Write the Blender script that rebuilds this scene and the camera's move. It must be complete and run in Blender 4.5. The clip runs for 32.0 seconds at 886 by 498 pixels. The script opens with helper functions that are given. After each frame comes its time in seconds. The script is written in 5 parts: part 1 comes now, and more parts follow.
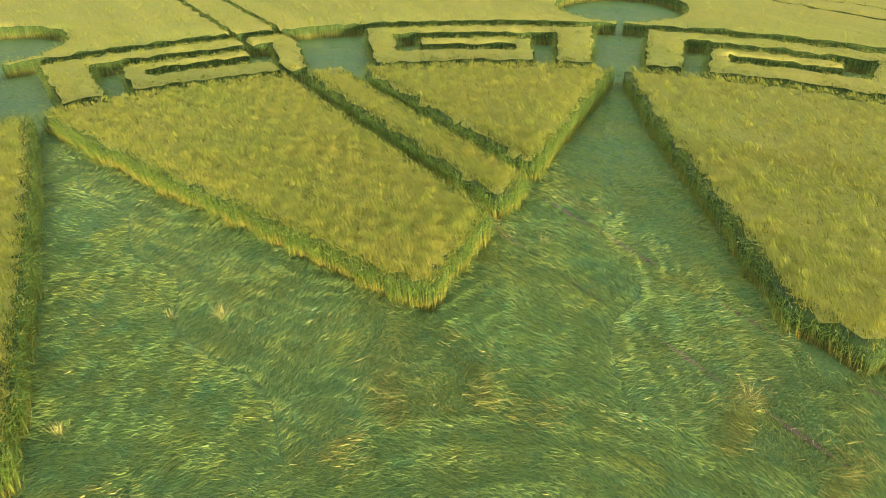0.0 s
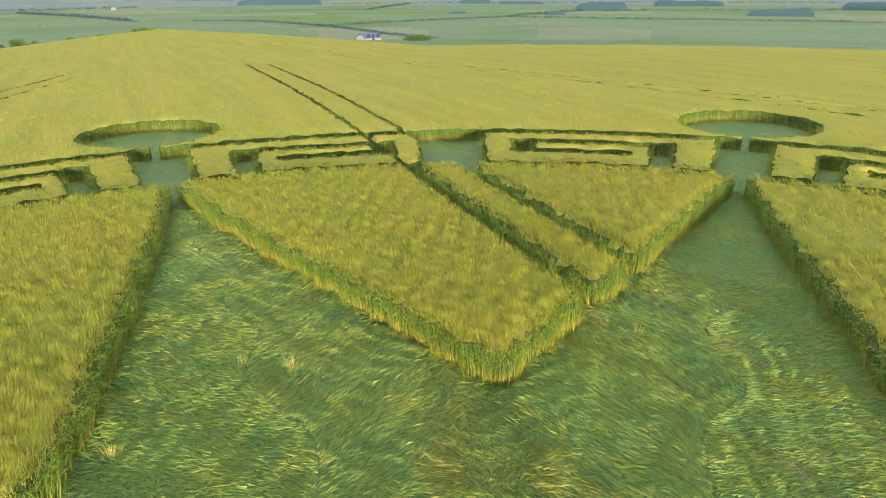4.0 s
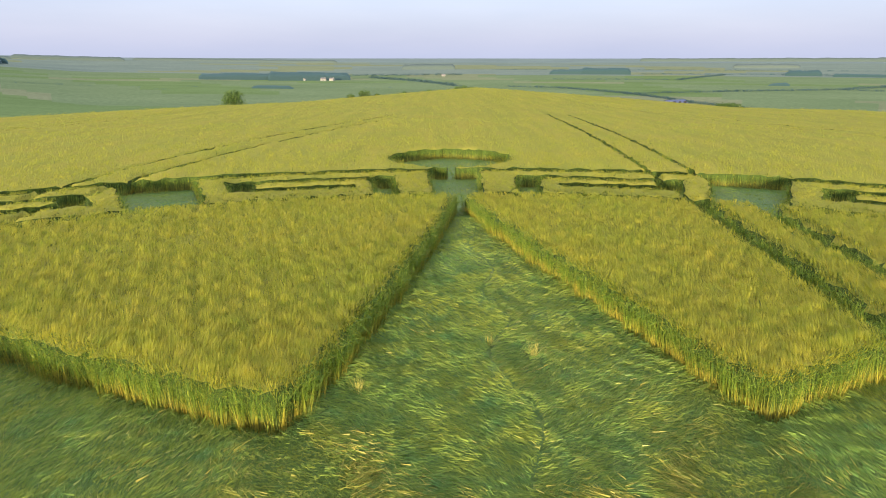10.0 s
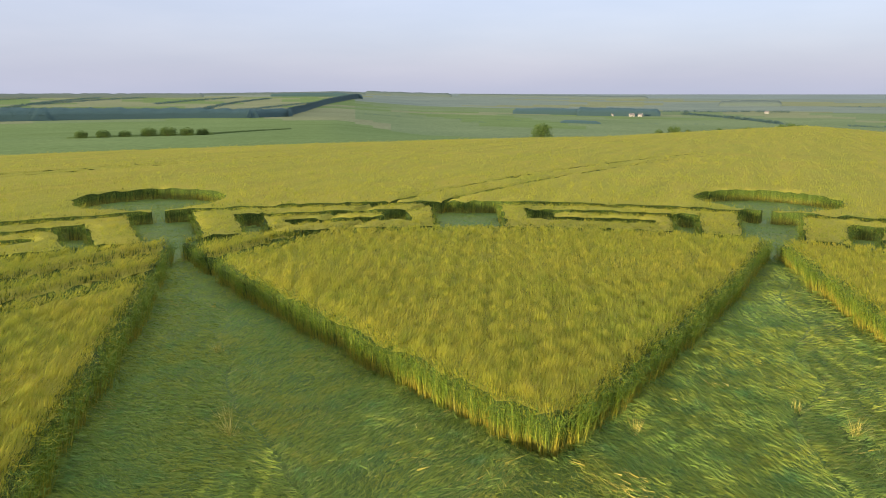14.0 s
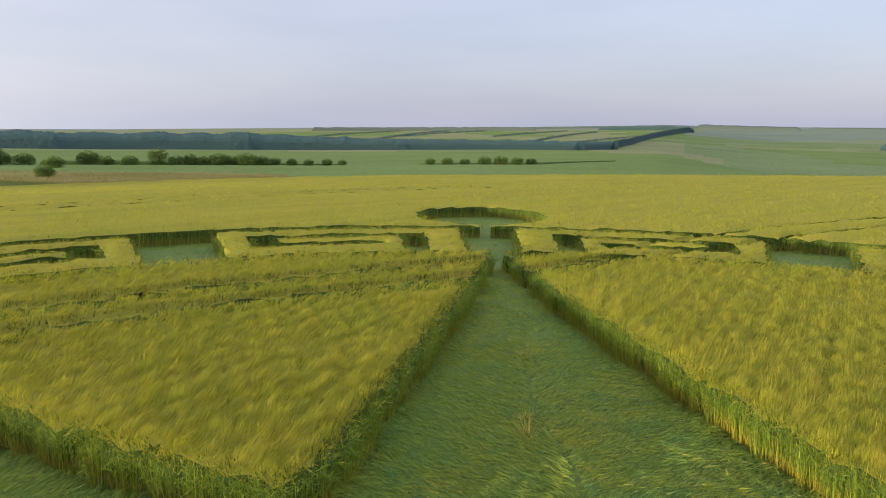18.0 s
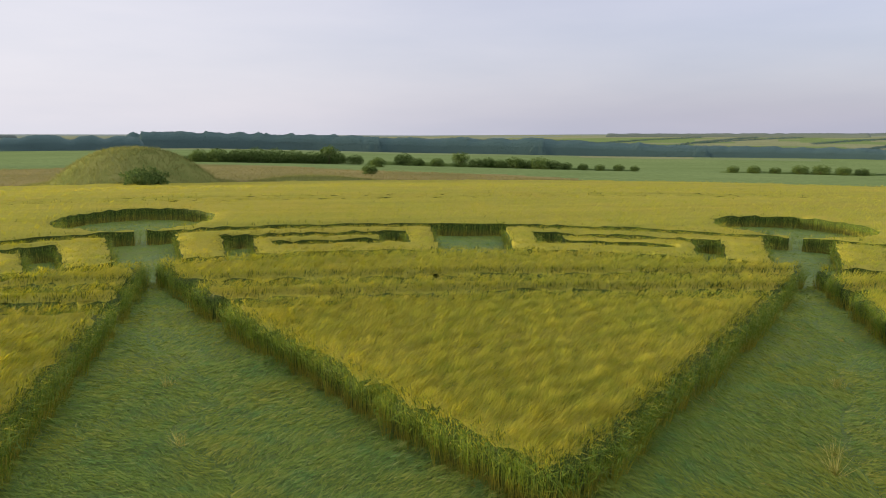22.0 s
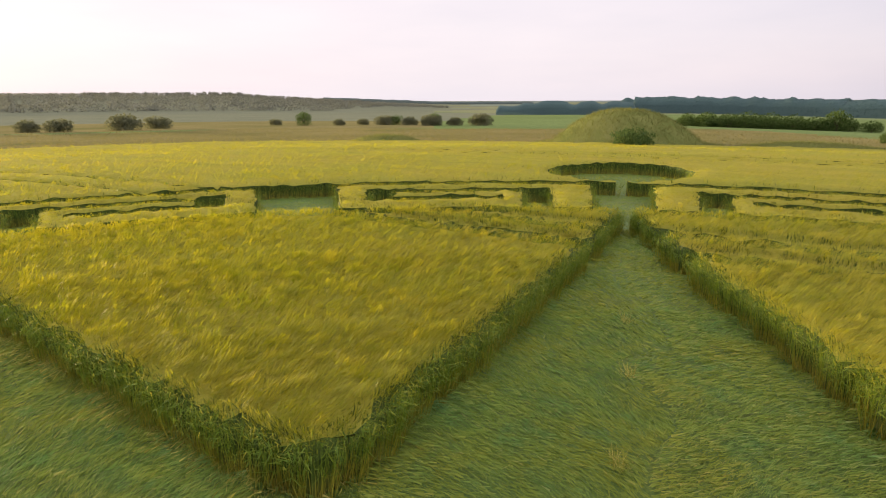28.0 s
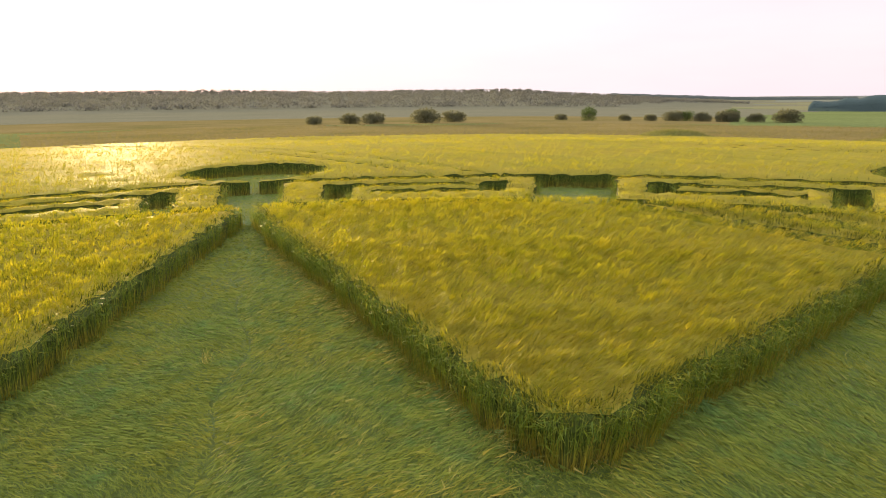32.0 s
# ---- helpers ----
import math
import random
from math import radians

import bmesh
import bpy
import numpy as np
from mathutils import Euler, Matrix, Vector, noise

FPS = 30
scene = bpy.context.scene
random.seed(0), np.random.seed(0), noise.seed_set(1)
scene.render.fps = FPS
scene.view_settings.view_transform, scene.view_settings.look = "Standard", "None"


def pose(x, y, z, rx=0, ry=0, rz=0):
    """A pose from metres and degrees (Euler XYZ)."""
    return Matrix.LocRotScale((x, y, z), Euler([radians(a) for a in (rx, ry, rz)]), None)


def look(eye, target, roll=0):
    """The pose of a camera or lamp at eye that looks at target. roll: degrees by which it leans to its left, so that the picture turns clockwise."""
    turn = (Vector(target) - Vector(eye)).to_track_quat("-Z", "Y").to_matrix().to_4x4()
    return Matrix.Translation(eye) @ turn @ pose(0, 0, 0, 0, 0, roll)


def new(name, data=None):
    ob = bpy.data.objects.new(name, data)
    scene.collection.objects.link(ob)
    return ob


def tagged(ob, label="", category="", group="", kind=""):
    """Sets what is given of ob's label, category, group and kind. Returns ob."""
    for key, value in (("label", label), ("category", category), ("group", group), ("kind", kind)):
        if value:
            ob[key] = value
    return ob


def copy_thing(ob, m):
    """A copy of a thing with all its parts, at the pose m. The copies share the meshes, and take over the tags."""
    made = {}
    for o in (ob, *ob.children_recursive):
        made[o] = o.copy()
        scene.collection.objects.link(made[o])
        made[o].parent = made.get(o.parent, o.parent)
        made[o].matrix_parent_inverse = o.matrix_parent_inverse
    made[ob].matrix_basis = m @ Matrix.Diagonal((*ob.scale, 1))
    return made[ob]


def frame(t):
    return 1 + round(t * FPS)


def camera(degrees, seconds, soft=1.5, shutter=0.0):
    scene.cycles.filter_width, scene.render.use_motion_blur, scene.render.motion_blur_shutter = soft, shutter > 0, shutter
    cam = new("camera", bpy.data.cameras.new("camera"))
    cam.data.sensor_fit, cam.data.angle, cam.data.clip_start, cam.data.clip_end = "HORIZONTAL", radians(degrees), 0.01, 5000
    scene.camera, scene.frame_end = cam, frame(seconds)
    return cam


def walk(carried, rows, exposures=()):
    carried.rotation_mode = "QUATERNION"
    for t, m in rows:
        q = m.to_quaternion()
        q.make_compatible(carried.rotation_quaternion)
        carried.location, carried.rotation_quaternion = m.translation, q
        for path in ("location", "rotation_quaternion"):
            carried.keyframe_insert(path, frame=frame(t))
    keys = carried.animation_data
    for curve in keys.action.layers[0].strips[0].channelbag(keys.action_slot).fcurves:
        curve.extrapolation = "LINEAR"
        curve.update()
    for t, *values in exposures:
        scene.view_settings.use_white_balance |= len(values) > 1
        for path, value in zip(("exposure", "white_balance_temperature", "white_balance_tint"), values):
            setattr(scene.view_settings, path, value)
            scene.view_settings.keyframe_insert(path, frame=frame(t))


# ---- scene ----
cam = camera(67.77, 32.0, 1.0)
PATH = [  # seconds, x, y, z, turn to the left of +y, tilt up, lean
    (0, -2.282, -0.706, 8.714, -38.22, -32.543, -0.146), (0.5, -2.282, -0.717, 8.651, -36.518, -30.66, -0.18),
    (1, -2.27, -0.751, 8.548, -34.967, -28.768, -0.328), (1.5, -2.224, -0.799, 8.403, -33.469, -26.897, -0.353),
    (2, -2.151, -0.855, 8.227, -32.024, -25.074, -0.393), (2.5, -2.056, -0.935, 8.028, -30.62, -23.572, -0.361),
    (3, -1.924, -1.025, 7.83, -29.301, -22.57, -0.347), (3.5, -1.788, -1.111, 7.611, -27.997, -21.996, -0.306),
    (5.5, -1.351, -1.474, 6.785, -22.426, -20.837, -0.262), (6, -1.299, -1.528, 6.578, -20.837, -20.233, -0.217),
    (6.5, -1.305, -1.539, 6.388, -18.804, -19.682, -0.139), (7, -1.331, -1.533, 6.22, -16.302, -19.121, -0.127),
    (7.5, -1.347, -1.533, 6.077, -13.962, -18.519, -0.003), (8, -1.356, -1.516, 5.963, -11.86, -18.002, -0.02),
    (8.5, -1.369, -1.488, 5.909, -9.676, -17.502, -0.027), (9, -1.377, -1.489, 5.896, -7.261, -17.001, -0.009),
    (9.5, -1.383, -1.48, 5.881, -4.536, -16.535, 0.003), (10, -1.37, -1.475, 5.859, -1.565, -16.06, 0.017),
    (10.5, -1.367, -1.47, 5.854, 1.324, -15.607, 0.017), (11, -1.386, -1.456, 5.864, 4.049, -15.2, 0.02),
    (11.5, -1.405, -1.447, 5.859, 6.993, -14.806, 0.014), (12, -1.408, -1.441, 5.845, 10.13, -14.481, -0.063),
    (12.5, -1.4, -1.441, 5.819, 13.504, -14.127, -0.065), (13, -1.4, -1.442, 5.787, 16.951, -13.803, -0.044),
    (13.5, -1.419, -1.442, 5.754, 20.563, -13.481, 0.012), (14, -1.429, -1.438, 5.724, 24.071, -13.148, 0.034),
    (14.5, -1.438, -1.445, 5.68, 27.417, -12.811, 0.095), (16.5, -1.48, -1.448, 5.503, 41.169, -11.436, 0.087),
    (17, -1.495, -1.417, 5.43, 44.696, -11.059, 0.085), (17.5, -1.505, -1.409, 5.373, 48.072, -10.704, 0.108),
    (18, -1.511, -1.377, 5.328, 51.389, -10.359, 0.084), (18.5, -1.517, -1.348, 5.275, 54.602, -10.011, 0.05),
    (19, -1.525, -1.332, 5.24, 57.773, -9.696, 0.108), (19.5, -1.525, -1.307, 5.198, 60.949, -9.372, 0.061),
    (20, -1.542, -1.309, 5.153, 64.127, -9.041, 0.06), (20.5, -1.563, -1.31, 5.093, 67.086, -8.925, 0.15),
    (21, -1.579, -1.31, 5.058, 69.928, -9.092, 0.121), (21.5, -1.586, -1.321, 5.03, 72.944, -9.461, 0.148),
    (22, -1.586, -1.324, 4.995, 76.11, -9.855, 0.11), (22.5, -1.597, -1.332, 4.94, 79.491, -10.192, 0.041),
    (23, -1.616, -1.331, 4.902, 82.932, -10.56, 0.019), (23.5, -1.646, -1.319, 4.866, 86.371, -10.961, 0.024),
    (24, -1.672, -1.309, 4.818, 89.843, -11.325, -0.017), (24.5, -1.699, -1.313, 4.778, 93.113, -11.543, -0.004),
    (25, -1.726, -1.306, 4.746, 96.417, -11.732, -0.036), (25.5, -1.739, -1.31, 4.703, 99.785, -11.866, -0.14),
    (27.5, -1.79, -1.3, 4.553, 113.004, -12.533, -0.254), (28, -1.786, -1.293, 4.524, 116.322, -12.669, -0.276),
    (28.5, -1.763, -1.284, 4.492, 119.372, -12.699, -0.312), (29, -1.744, -1.266, 4.466, 122.332, -12.717, -0.334),
    (29.5, -1.722, -1.266, 4.44, 125.503, -12.759, -0.328), (30, -1.718, -1.254, 4.405, 128.48, -12.73, -0.37),
    (30.5, -1.718, -1.239, 4.382, 131.375, -12.784, -0.388), (31, -1.728, -1.243, 4.353, 134.395, -12.821, -0.461),
    (31.5, -1.738, -1.244, 4.309, 137.214, -12.82, -0.448), (32, -1.744, -1.248, 4.263, 140.303, -12.843, -0.484),
]


def stand(x, y, z, turn, tilt, lean):
    return pose(x, y, z, 90 + tilt, 0, turn) @ pose(0, 0, 0, 0, 0, lean)


EXPOSURES = [  # seconds, stops, kelvin, tint
    (0, 1.36, 5950, 12), (6, 1.29, 6020, 11), (9, 1.18, 6250, 9), (13, 0.97, 6600, 8), (17, 0.83, 6750, 7), (23, 0.76, 7150, 10.5), (28, 0.94, 7650, 16), (32, 1.04, 8000, 21),
]
walk(cam, [(t, stand(*row)) for t, *row in PATH], EXPOSURES)

# ---- sky and sun ----
SUN_TURN, SUN_UP = 166.5, 4.1  # degrees to the left of +y, and above the horizon
world = bpy.data.worlds.new("sky")
scene.world = world
world.use_nodes = True
wn = world.node_tree.nodes
sky = wn.new("ShaderNodeTexSky")
sky.sky_type, sky.sun_disc = "NISHITA", False
sky.sun_elevation, sky.sun_rotation = radians(SUN_UP), radians(-SUN_TURN)
sky.air_density, sky.dust_density, sky.ozone_density, sky.altitude = 1.0, 3.0, 2.5, 150
# Thin bright evening cloud over the clear sky: pale lavender low down, brighter overhead.
where = wn.new("ShaderNodeTexCoord")
split = wn.new("ShaderNodeSeparateXYZ")
cloud = wn.new("ShaderNodeValToRGB")
for n, (at, tone) in enumerate(((0.0, (0.234, 0.252, 0.338)), (0.12, (0.24, 0.254, 0.333)), (0.3, (0.26, 0.264, 0.338)), (1.0, (0.86, 0.84, 0.82)))):
    stop = cloud.color_ramp.elements[n] if n < 2 else cloud.color_ramp.elements.new(at)
    stop.position, stop.color = at, (*tone, 1)
haze = wn.new("ShaderNodeMix")
haze.data_type, haze.blend_type = "RGBA", "ADD"
haze.inputs[0].default_value = 1.0
bright = wn.new("ShaderNodeMix")
bright.data_type, bright.blend_type = "RGBA", "MULTIPLY"
bright.inputs[0].default_value = 1.0
bright.inputs[7].default_value = (20, 20, 20, 1)
wl = world.node_tree.links
wl.new(where.outputs["Generated"], split.inputs[0])
wl.new(split.outputs["Z"], cloud.inputs[0])
wl.new(cloud.outputs[0], bright.inputs[6])
pale = wn.new("ShaderNodeMix")  # the veil takes the yellow out of the glow
pale.data_type, pale.blend_type = "RGBA", "MULTIPLY"
pale.inputs[0].default_value = 1.0
pale.inputs[7].default_value = (1.6, 1.42, 1.62, 1)
wl.new(sky.outputs[0], pale.inputs[6])
wl.new(pale.outputs[2], haze.inputs[6])
wl.new(bright.outputs[2], haze.inputs[7])
# Thin haze whitens the sky round the low sun and evens out its glare.
toward = wn.new("ShaderNodeVectorMath")
toward.operation = "DOT_PRODUCT"
toward.inputs[1].default_value = (-math.sin(radians(SUN_TURN)), math.cos(radians(SUN_TURN)), 0.1)
wl.new(where.outputs["Generated"], toward.inputs[0])
near_sun = wn.new("ShaderNodeMapRange")
near_sun.interpolation_type = "SMOOTHSTEP"
for key, value in (("From Min", -0.5), ("From Max", 0.75), ("To Min", 0.0), ("To Max", 0.82)):
    near_sun.inputs[key].default_value = value
wl.new(toward.outputs["Value"], near_sun.inputs["Value"])
veil = wn.new("ShaderNodeMix")
veil.data_type = "RGBA"
veil.inputs[7].default_value = (8.7, 9.0, 10.5, 1)
wl.new(near_sun.outputs[0], veil.inputs[0])
wl.new(haze.outputs[2], veil.inputs[6])
# Faint streaks of high cloud.
flat = wn.new("ShaderNodeMapping")
flat.inputs["Scale"].default_value = (1.6, 1.6, 9.0)
wl.new(where.outputs["Generated"], flat.inputs[0])
streaks = wn.new("ShaderNodeTexNoise")
for key, value in (("Scale", 1.7), ("Detail", 5.0), ("Roughness", 0.55)):
    streaks.inputs[key].default_value = value
wl.new(flat.outputs[0], streaks.inputs["Vector"])
soft = wn.new("ShaderNodeValToRGB")
for n, (at, tone) in enumerate(((0.3, (0.95, 0.96, 0.975)), (0.7, (1.05, 1.035, 1.025)))):
    soft.color_ramp.elements[n].position, soft.color_ramp.elements[n].color = at, (*tone, 1)
wl.new(streaks.outputs["Fac"], soft.inputs[0])
clouded = wn.new("ShaderNodeMix")
clouded.data_type, clouded.blend_type = "RGBA", "MULTIPLY"
clouded.inputs[0].default_value = 1.0
wl.new(veil.outputs[2], clouded.inputs[6])
wl.new(soft.outputs[0], clouded.inputs[7])
wl.new(clouded.outputs[2], wn["Background"].inputs["Color"])
wn["Background"].inputs["Strength"].default_value = 0.055

sun = new("sun", bpy.data.lights.new("sun", "SUN"))
sun.data.energy, sun.data.angle, sun.data.color = 5.0, radians(4.0), (1.0, 0.8, 0.47)
to_sun = Vector((-math.sin(radians(SUN_TURN)) * math.cos(radians(SUN_UP)), math.cos(radians(SUN_TURN)) * math.cos(radians(SUN_UP)), math.sin(radians(SUN_UP))))
sun.matrix_world = look(to_sun * 100, (0, 0, 0))

# ---- materials ----
def material(name):
    m = bpy.data.materials.new(name)
    m.use_nodes = True
    nt = m.node_tree
    bsdf = nt.nodes["Principled BSDF"]
    bsdf.inputs["Specular IOR Level"].default_value = 0.2
    return m, nt, bsdf


def node(nt, kind, **values):
    n = nt.nodes.new(kind)
    for key, value in values.items():
        n.inputs[key.replace("_", " ")].default_value = value
    return n


def ramp(nt, source, *stops):
    r = nt.nodes.new("ShaderNodeValToRGB")
    for n, (at, colour) in enumerate(stops):
        e = r.color_ramp.elements[n] if n < 2 else r.color_ramp.elements.new(at)
        e.position, e.color = at, (*colour, 1)
    nt.links.new(source, r.inputs[0])
    return r.outputs[0]


def mixed(nt, fac, a, b, mode="MIX"):
    m = nt.nodes.new("ShaderNodeMix")
    m.data_type, m.blend_type = "RGBA", mode
    for socket, value in ((m.inputs[0], fac), (m.inputs[6], a), (m.inputs[7], b)):
        if isinstance(value, (int, float)):
            socket.default_value = value
        elif isinstance(value, tuple):
            socket.default_value = (*value, 1)
        else:
            nt.links.new(value, socket)
    return m.outputs[2]


def spots(nt, scale, detail=4.0, rough=0.6, vector=None, stretch=None):
    """Noise over the place, in features of about 1 / scale metres."""
    n = node(nt, "ShaderNodeTexNoise", Scale=scale, Detail=detail, Roughness=rough)
    v = vector or nt.nodes.new("ShaderNodeNewGeometry").outputs["Position"]
    if stretch:
        mp = nt.nodes.new("ShaderNodeMapping")
        mp.inputs["Scale"].default_value = stretch
        nt.links.new(v, mp.inputs[0])
        v = mp.outputs[0]
    nt.links.new(v, n.inputs["Vector"])
    return n.outputs["Fac"]


def bump(nt, bsdf, source, strength, distance):
    b = node(nt, "ShaderNodeBump", Strength=strength, Distance=distance)
    nt.links.new(source, b.inputs["Height"])
    nt.links.new(b.outputs[0], bsdf.inputs["Normal"])


def leafy(nt, bsdf, colour, share, through_tone=(1.0, 1.0, 0.8)):
    """Lets part of the light through, as thin leaves and husks do."""
    tr = nt.nodes.new("ShaderNodeBsdfTranslucent")
    mx = nt.nodes.new("ShaderNodeMixShader")
    mx.inputs[0].default_value = share
    nt.links.new(colour, bsdf.inputs["Base Color"])
    nt.links.new(mixed(nt, 1.0, colour, through_tone, "MULTIPLY"), tr.inputs["Color"])
    nt.links.new(bsdf.outputs[0], mx.inputs[1])
    nt.links.new(tr.outputs[0], mx.inputs[2])
    nt.links.new(mx.outputs[0], nt.nodes["Material Output"].inputs["Surface"])


def soften(nt, bsdf, up):
    """Thin rounded blades catch light more evenly than flat ones: the normal leans towards the sky."""
    add = nt.nodes.new("ShaderNodeVectorMath")
    add.operation = "ADD"
    add.inputs[1].default_value = (0, 0, up)
    unit = nt.nodes.new("ShaderNodeVectorMath")
    unit.operation = "NORMALIZE"
    nt.links.new(nt.nodes.new("ShaderNodeNewGeometry").outputs["Normal"], add.inputs[0])
    nt.links.new(add.outputs[0], unit.inputs[0])
    nt.links.new(unit.outputs[0], bsdf.inputs["Normal"])


def island(nt):
    return nt.nodes.new("ShaderNodeNewGeometry").outputs["Random Per Island"]


def above_ground(nt, low, high):
    """0 at the foot of the crop and 1 at its top."""
    at = node(nt, "ShaderNodeAttribute")
    at.attribute_name = "rise"
    mr = node(nt, "ShaderNodeMapRange", From_Min=low, From_Max=high)
    nt.links.new(at.outputs["Fac"], mr.inputs[0])
    return mr.outputs[0]


def make_ears():
    m, nt, b = material("barley_ears")
    own = ramp(nt, island(nt), (0.0, (0.315, 0.33, 0.04)), (0.5, (0.385, 0.38, 0.053)), (1.0, (0.455, 0.43, 0.076)))
    wide = ramp(nt, spots(nt, 0.35, 3), (0.3, (0.92, 0.99, 0.88)), (0.7, (1.06, 1.0, 0.95)))
    b.inputs["Roughness"].default_value = 0.55
    patch = ramp(nt, spots(nt, 3.2, 4), (0.3, (0.64, 0.78, 0.62)), (0.68, (1.18, 1.1, 1.04)))
    leafy(nt, b, mixed(nt, 1.0, own, mixed(nt, 1.0, wide, patch, "MULTIPLY"), "MULTIPLY"), 0.52, (1.16, 1.06, 0.5))
    soften(nt, b, 0.5)
    return m


def make_blades():
    m, nt, b = material("barley_leaves_and_shade")
    # leaf green, taken darker to carry the shade low in the crop
    own = ramp(nt, island(nt), (0.0, (0.06, 0.095, 0.015)), (0.6, (0.10, 0.14, 0.022)), (1.0, (0.16, 0.19, 0.035)))
    b.inputs["Roughness"].default_value = 0.5
    leafy(nt, b, own, 0.35)
    return m


def make_canopy():
    """The mass of ears seen from above: fine facets turned every way, half letting the light through."""
    m, nt, b = material("barley_canopy")
    b.inputs["Specular IOR Level"].default_value = 0.02
    fine = ramp(nt, spots(nt, 11, 6, 0.75), (0.28, (0.27, 0.27, 0.047)), (0.48, (0.40, 0.38, 0.082)), (0.72, (0.50, 0.455, 0.118)))
    rows = ramp(nt, spots(nt, 0.9, 4, 0.6, stretch=(1, 0.07, 1)), (0.3, (0.86, 0.9, 0.86)), (0.7, (1.12, 1.08, 1.0)))
    wide = ramp(nt, spots(nt, 0.25, 4), (0.3, (0.92, 0.99, 0.88)), (0.7, (1.06, 1.0, 0.95)))
    tone = mixed(nt, 1.0, mixed(nt, 1.0, fine, rows, "MULTIPLY"), wide, "MULTIPLY")
    b.inputs["Roughness"].default_value = 0.7
    leafy(nt, b, tone, 0.35, (1.15, 1.06, 0.5))
    grain = node(nt, "ShaderNodeTexNoise", Scale=22.0, Detail=3.0, Roughness=0.7)
    nt.links.new(nt.nodes.new("ShaderNodeNewGeometry").outputs["Position"], grain.inputs["Vector"])
    spread = nt.nodes.new("ShaderNodeVectorMath")
    spread.operation = "MULTIPLY_ADD"
    spread.inputs[1].default_value, spread.inputs[2].default_value = (4, 4, 1.5), (-2, -2, -0.6)
    nt.links.new(grain.outputs["Color"], spread.inputs[0])
    add = nt.nodes.new("ShaderNodeVectorMath")
    unit = nt.nodes.new("ShaderNodeVectorMath")
    unit.operation = "NORMALIZE"
    nt.links.new(nt.nodes.new("ShaderNodeNewGeometry").outputs["Normal"], add.inputs[0])
    nt.links.new(spread.outputs[0], add.inputs[1])
    nt.links.new(add.outputs[0], unit.inputs[0])
    for n in nt.nodes:
        if n.type in ("BSDF_PRINCIPLED", "BSDF_TRANSLUCENT"):
            nt.links.new(unit.outputs[0], n.inputs["Normal"])
    return m


def make_stalks():
    m, nt, b = material("barley_stalks")
    up = ramp(nt, above_ground(nt, 0.0, 0.9), (0.0, (0.36, 0.30, 0.06)), (0.3, (0.37, 0.355, 0.06)), (0.52, (0.23, 0.31, 0.045)), (0.8, (0.145, 0.235, 0.033)), (1.0, (0.26, 0.31, 0.052)))
    own = ramp(nt, island(nt), (0.0, (0.55, 0.65, 0.6)), (1.0, (1.3, 1.2, 1.0)))
    b.inputs["Roughness"].default_value = 0.5
    leafy(nt, b, mixed(nt, 1.0, up, own, "MULTIPLY"), 0.35)
    return m


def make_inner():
    m, nt, b = material("barley_inner_shade")
    # stem and leaf colours, with the shade between stems put in as dark tones
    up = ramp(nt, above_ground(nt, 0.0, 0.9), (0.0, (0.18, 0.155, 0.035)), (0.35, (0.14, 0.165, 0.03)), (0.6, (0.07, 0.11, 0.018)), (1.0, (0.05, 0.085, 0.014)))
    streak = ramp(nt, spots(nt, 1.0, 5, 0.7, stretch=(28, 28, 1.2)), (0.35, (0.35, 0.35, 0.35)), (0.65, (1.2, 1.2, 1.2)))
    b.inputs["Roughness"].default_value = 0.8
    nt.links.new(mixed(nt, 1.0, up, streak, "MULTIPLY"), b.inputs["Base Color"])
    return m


def make_lay(name, sheen):
    m, nt, b = material(name)
    # a larger share of pale tones stands in for the sheen of one lay
    own = ramp(nt, island(nt), (0.0, (0.142, 0.20, 0.044)), (0.45 - sheen, (0.19, 0.262, 0.053)), (0.8 - sheen, (0.225, 0.29, 0.06)), (0.96 - sheen, (0.27, 0.312, 0.069)), (1.0, (0.34, 0.34, 0.10)))
    wide = ramp(nt, spots(nt, 0.5, 4), (0.3, (0.8, 1.0, 1.1)), (0.7, (1.15, 1.03, 0.8)))
    patch = ramp(nt, spots(nt, 2.2, 3), (0.3, (0.72, 0.93, 1.25)), (0.46, (1.0, 1.0, 1.0)), (0.74, (1.12, 1.03, 0.85)))
    b.inputs["Roughness"].default_value, b.inputs["Specular IOR Level"].default_value = 0.6, 0.1
    leafy(nt, b, mixed(nt, 1.0, own, mixed(nt, 1.0, wide, patch, "MULTIPLY"), "MULTIPLY"), 0.08)
    soften(nt, b, 0.6)
    return m


def make_floor():
    m, nt, b = material("trodden_floor")
    fine = ramp(nt, spots(nt, 14, 6, 0.75), (0.3, (0.06, 0.10, 0.024)), (0.55, (0.12, 0.182, 0.042)), (0.75, (0.195, 0.25, 0.05)))
    wide = ramp(nt, spots(nt, 0.6, 4), (0.3, (0.8, 1.0, 1.1)), (0.7, (1.15, 1.03, 0.8)))
    b.inputs["Roughness"].default_value = 0.6
    nt.links.new(mixed(nt, 1.0, fine, wide, "MULTIPLY"), b.inputs["Base Color"])
    bump(nt, b, spots(nt, 20, 5, 0.7), 0.8, 0.05)
    return m


def make_straw():
    m, nt, b = material("bleached_straw")
    own = ramp(nt, island(nt), (0.0, (0.25, 0.23, 0.045)), (0.5, (0.42, 0.38, 0.08)), (1.0, (0.56, 0.50, 0.15)))
    b.inputs["Roughness"].default_value = 0.5
    leafy(nt, b, own, 0.2)
    return m


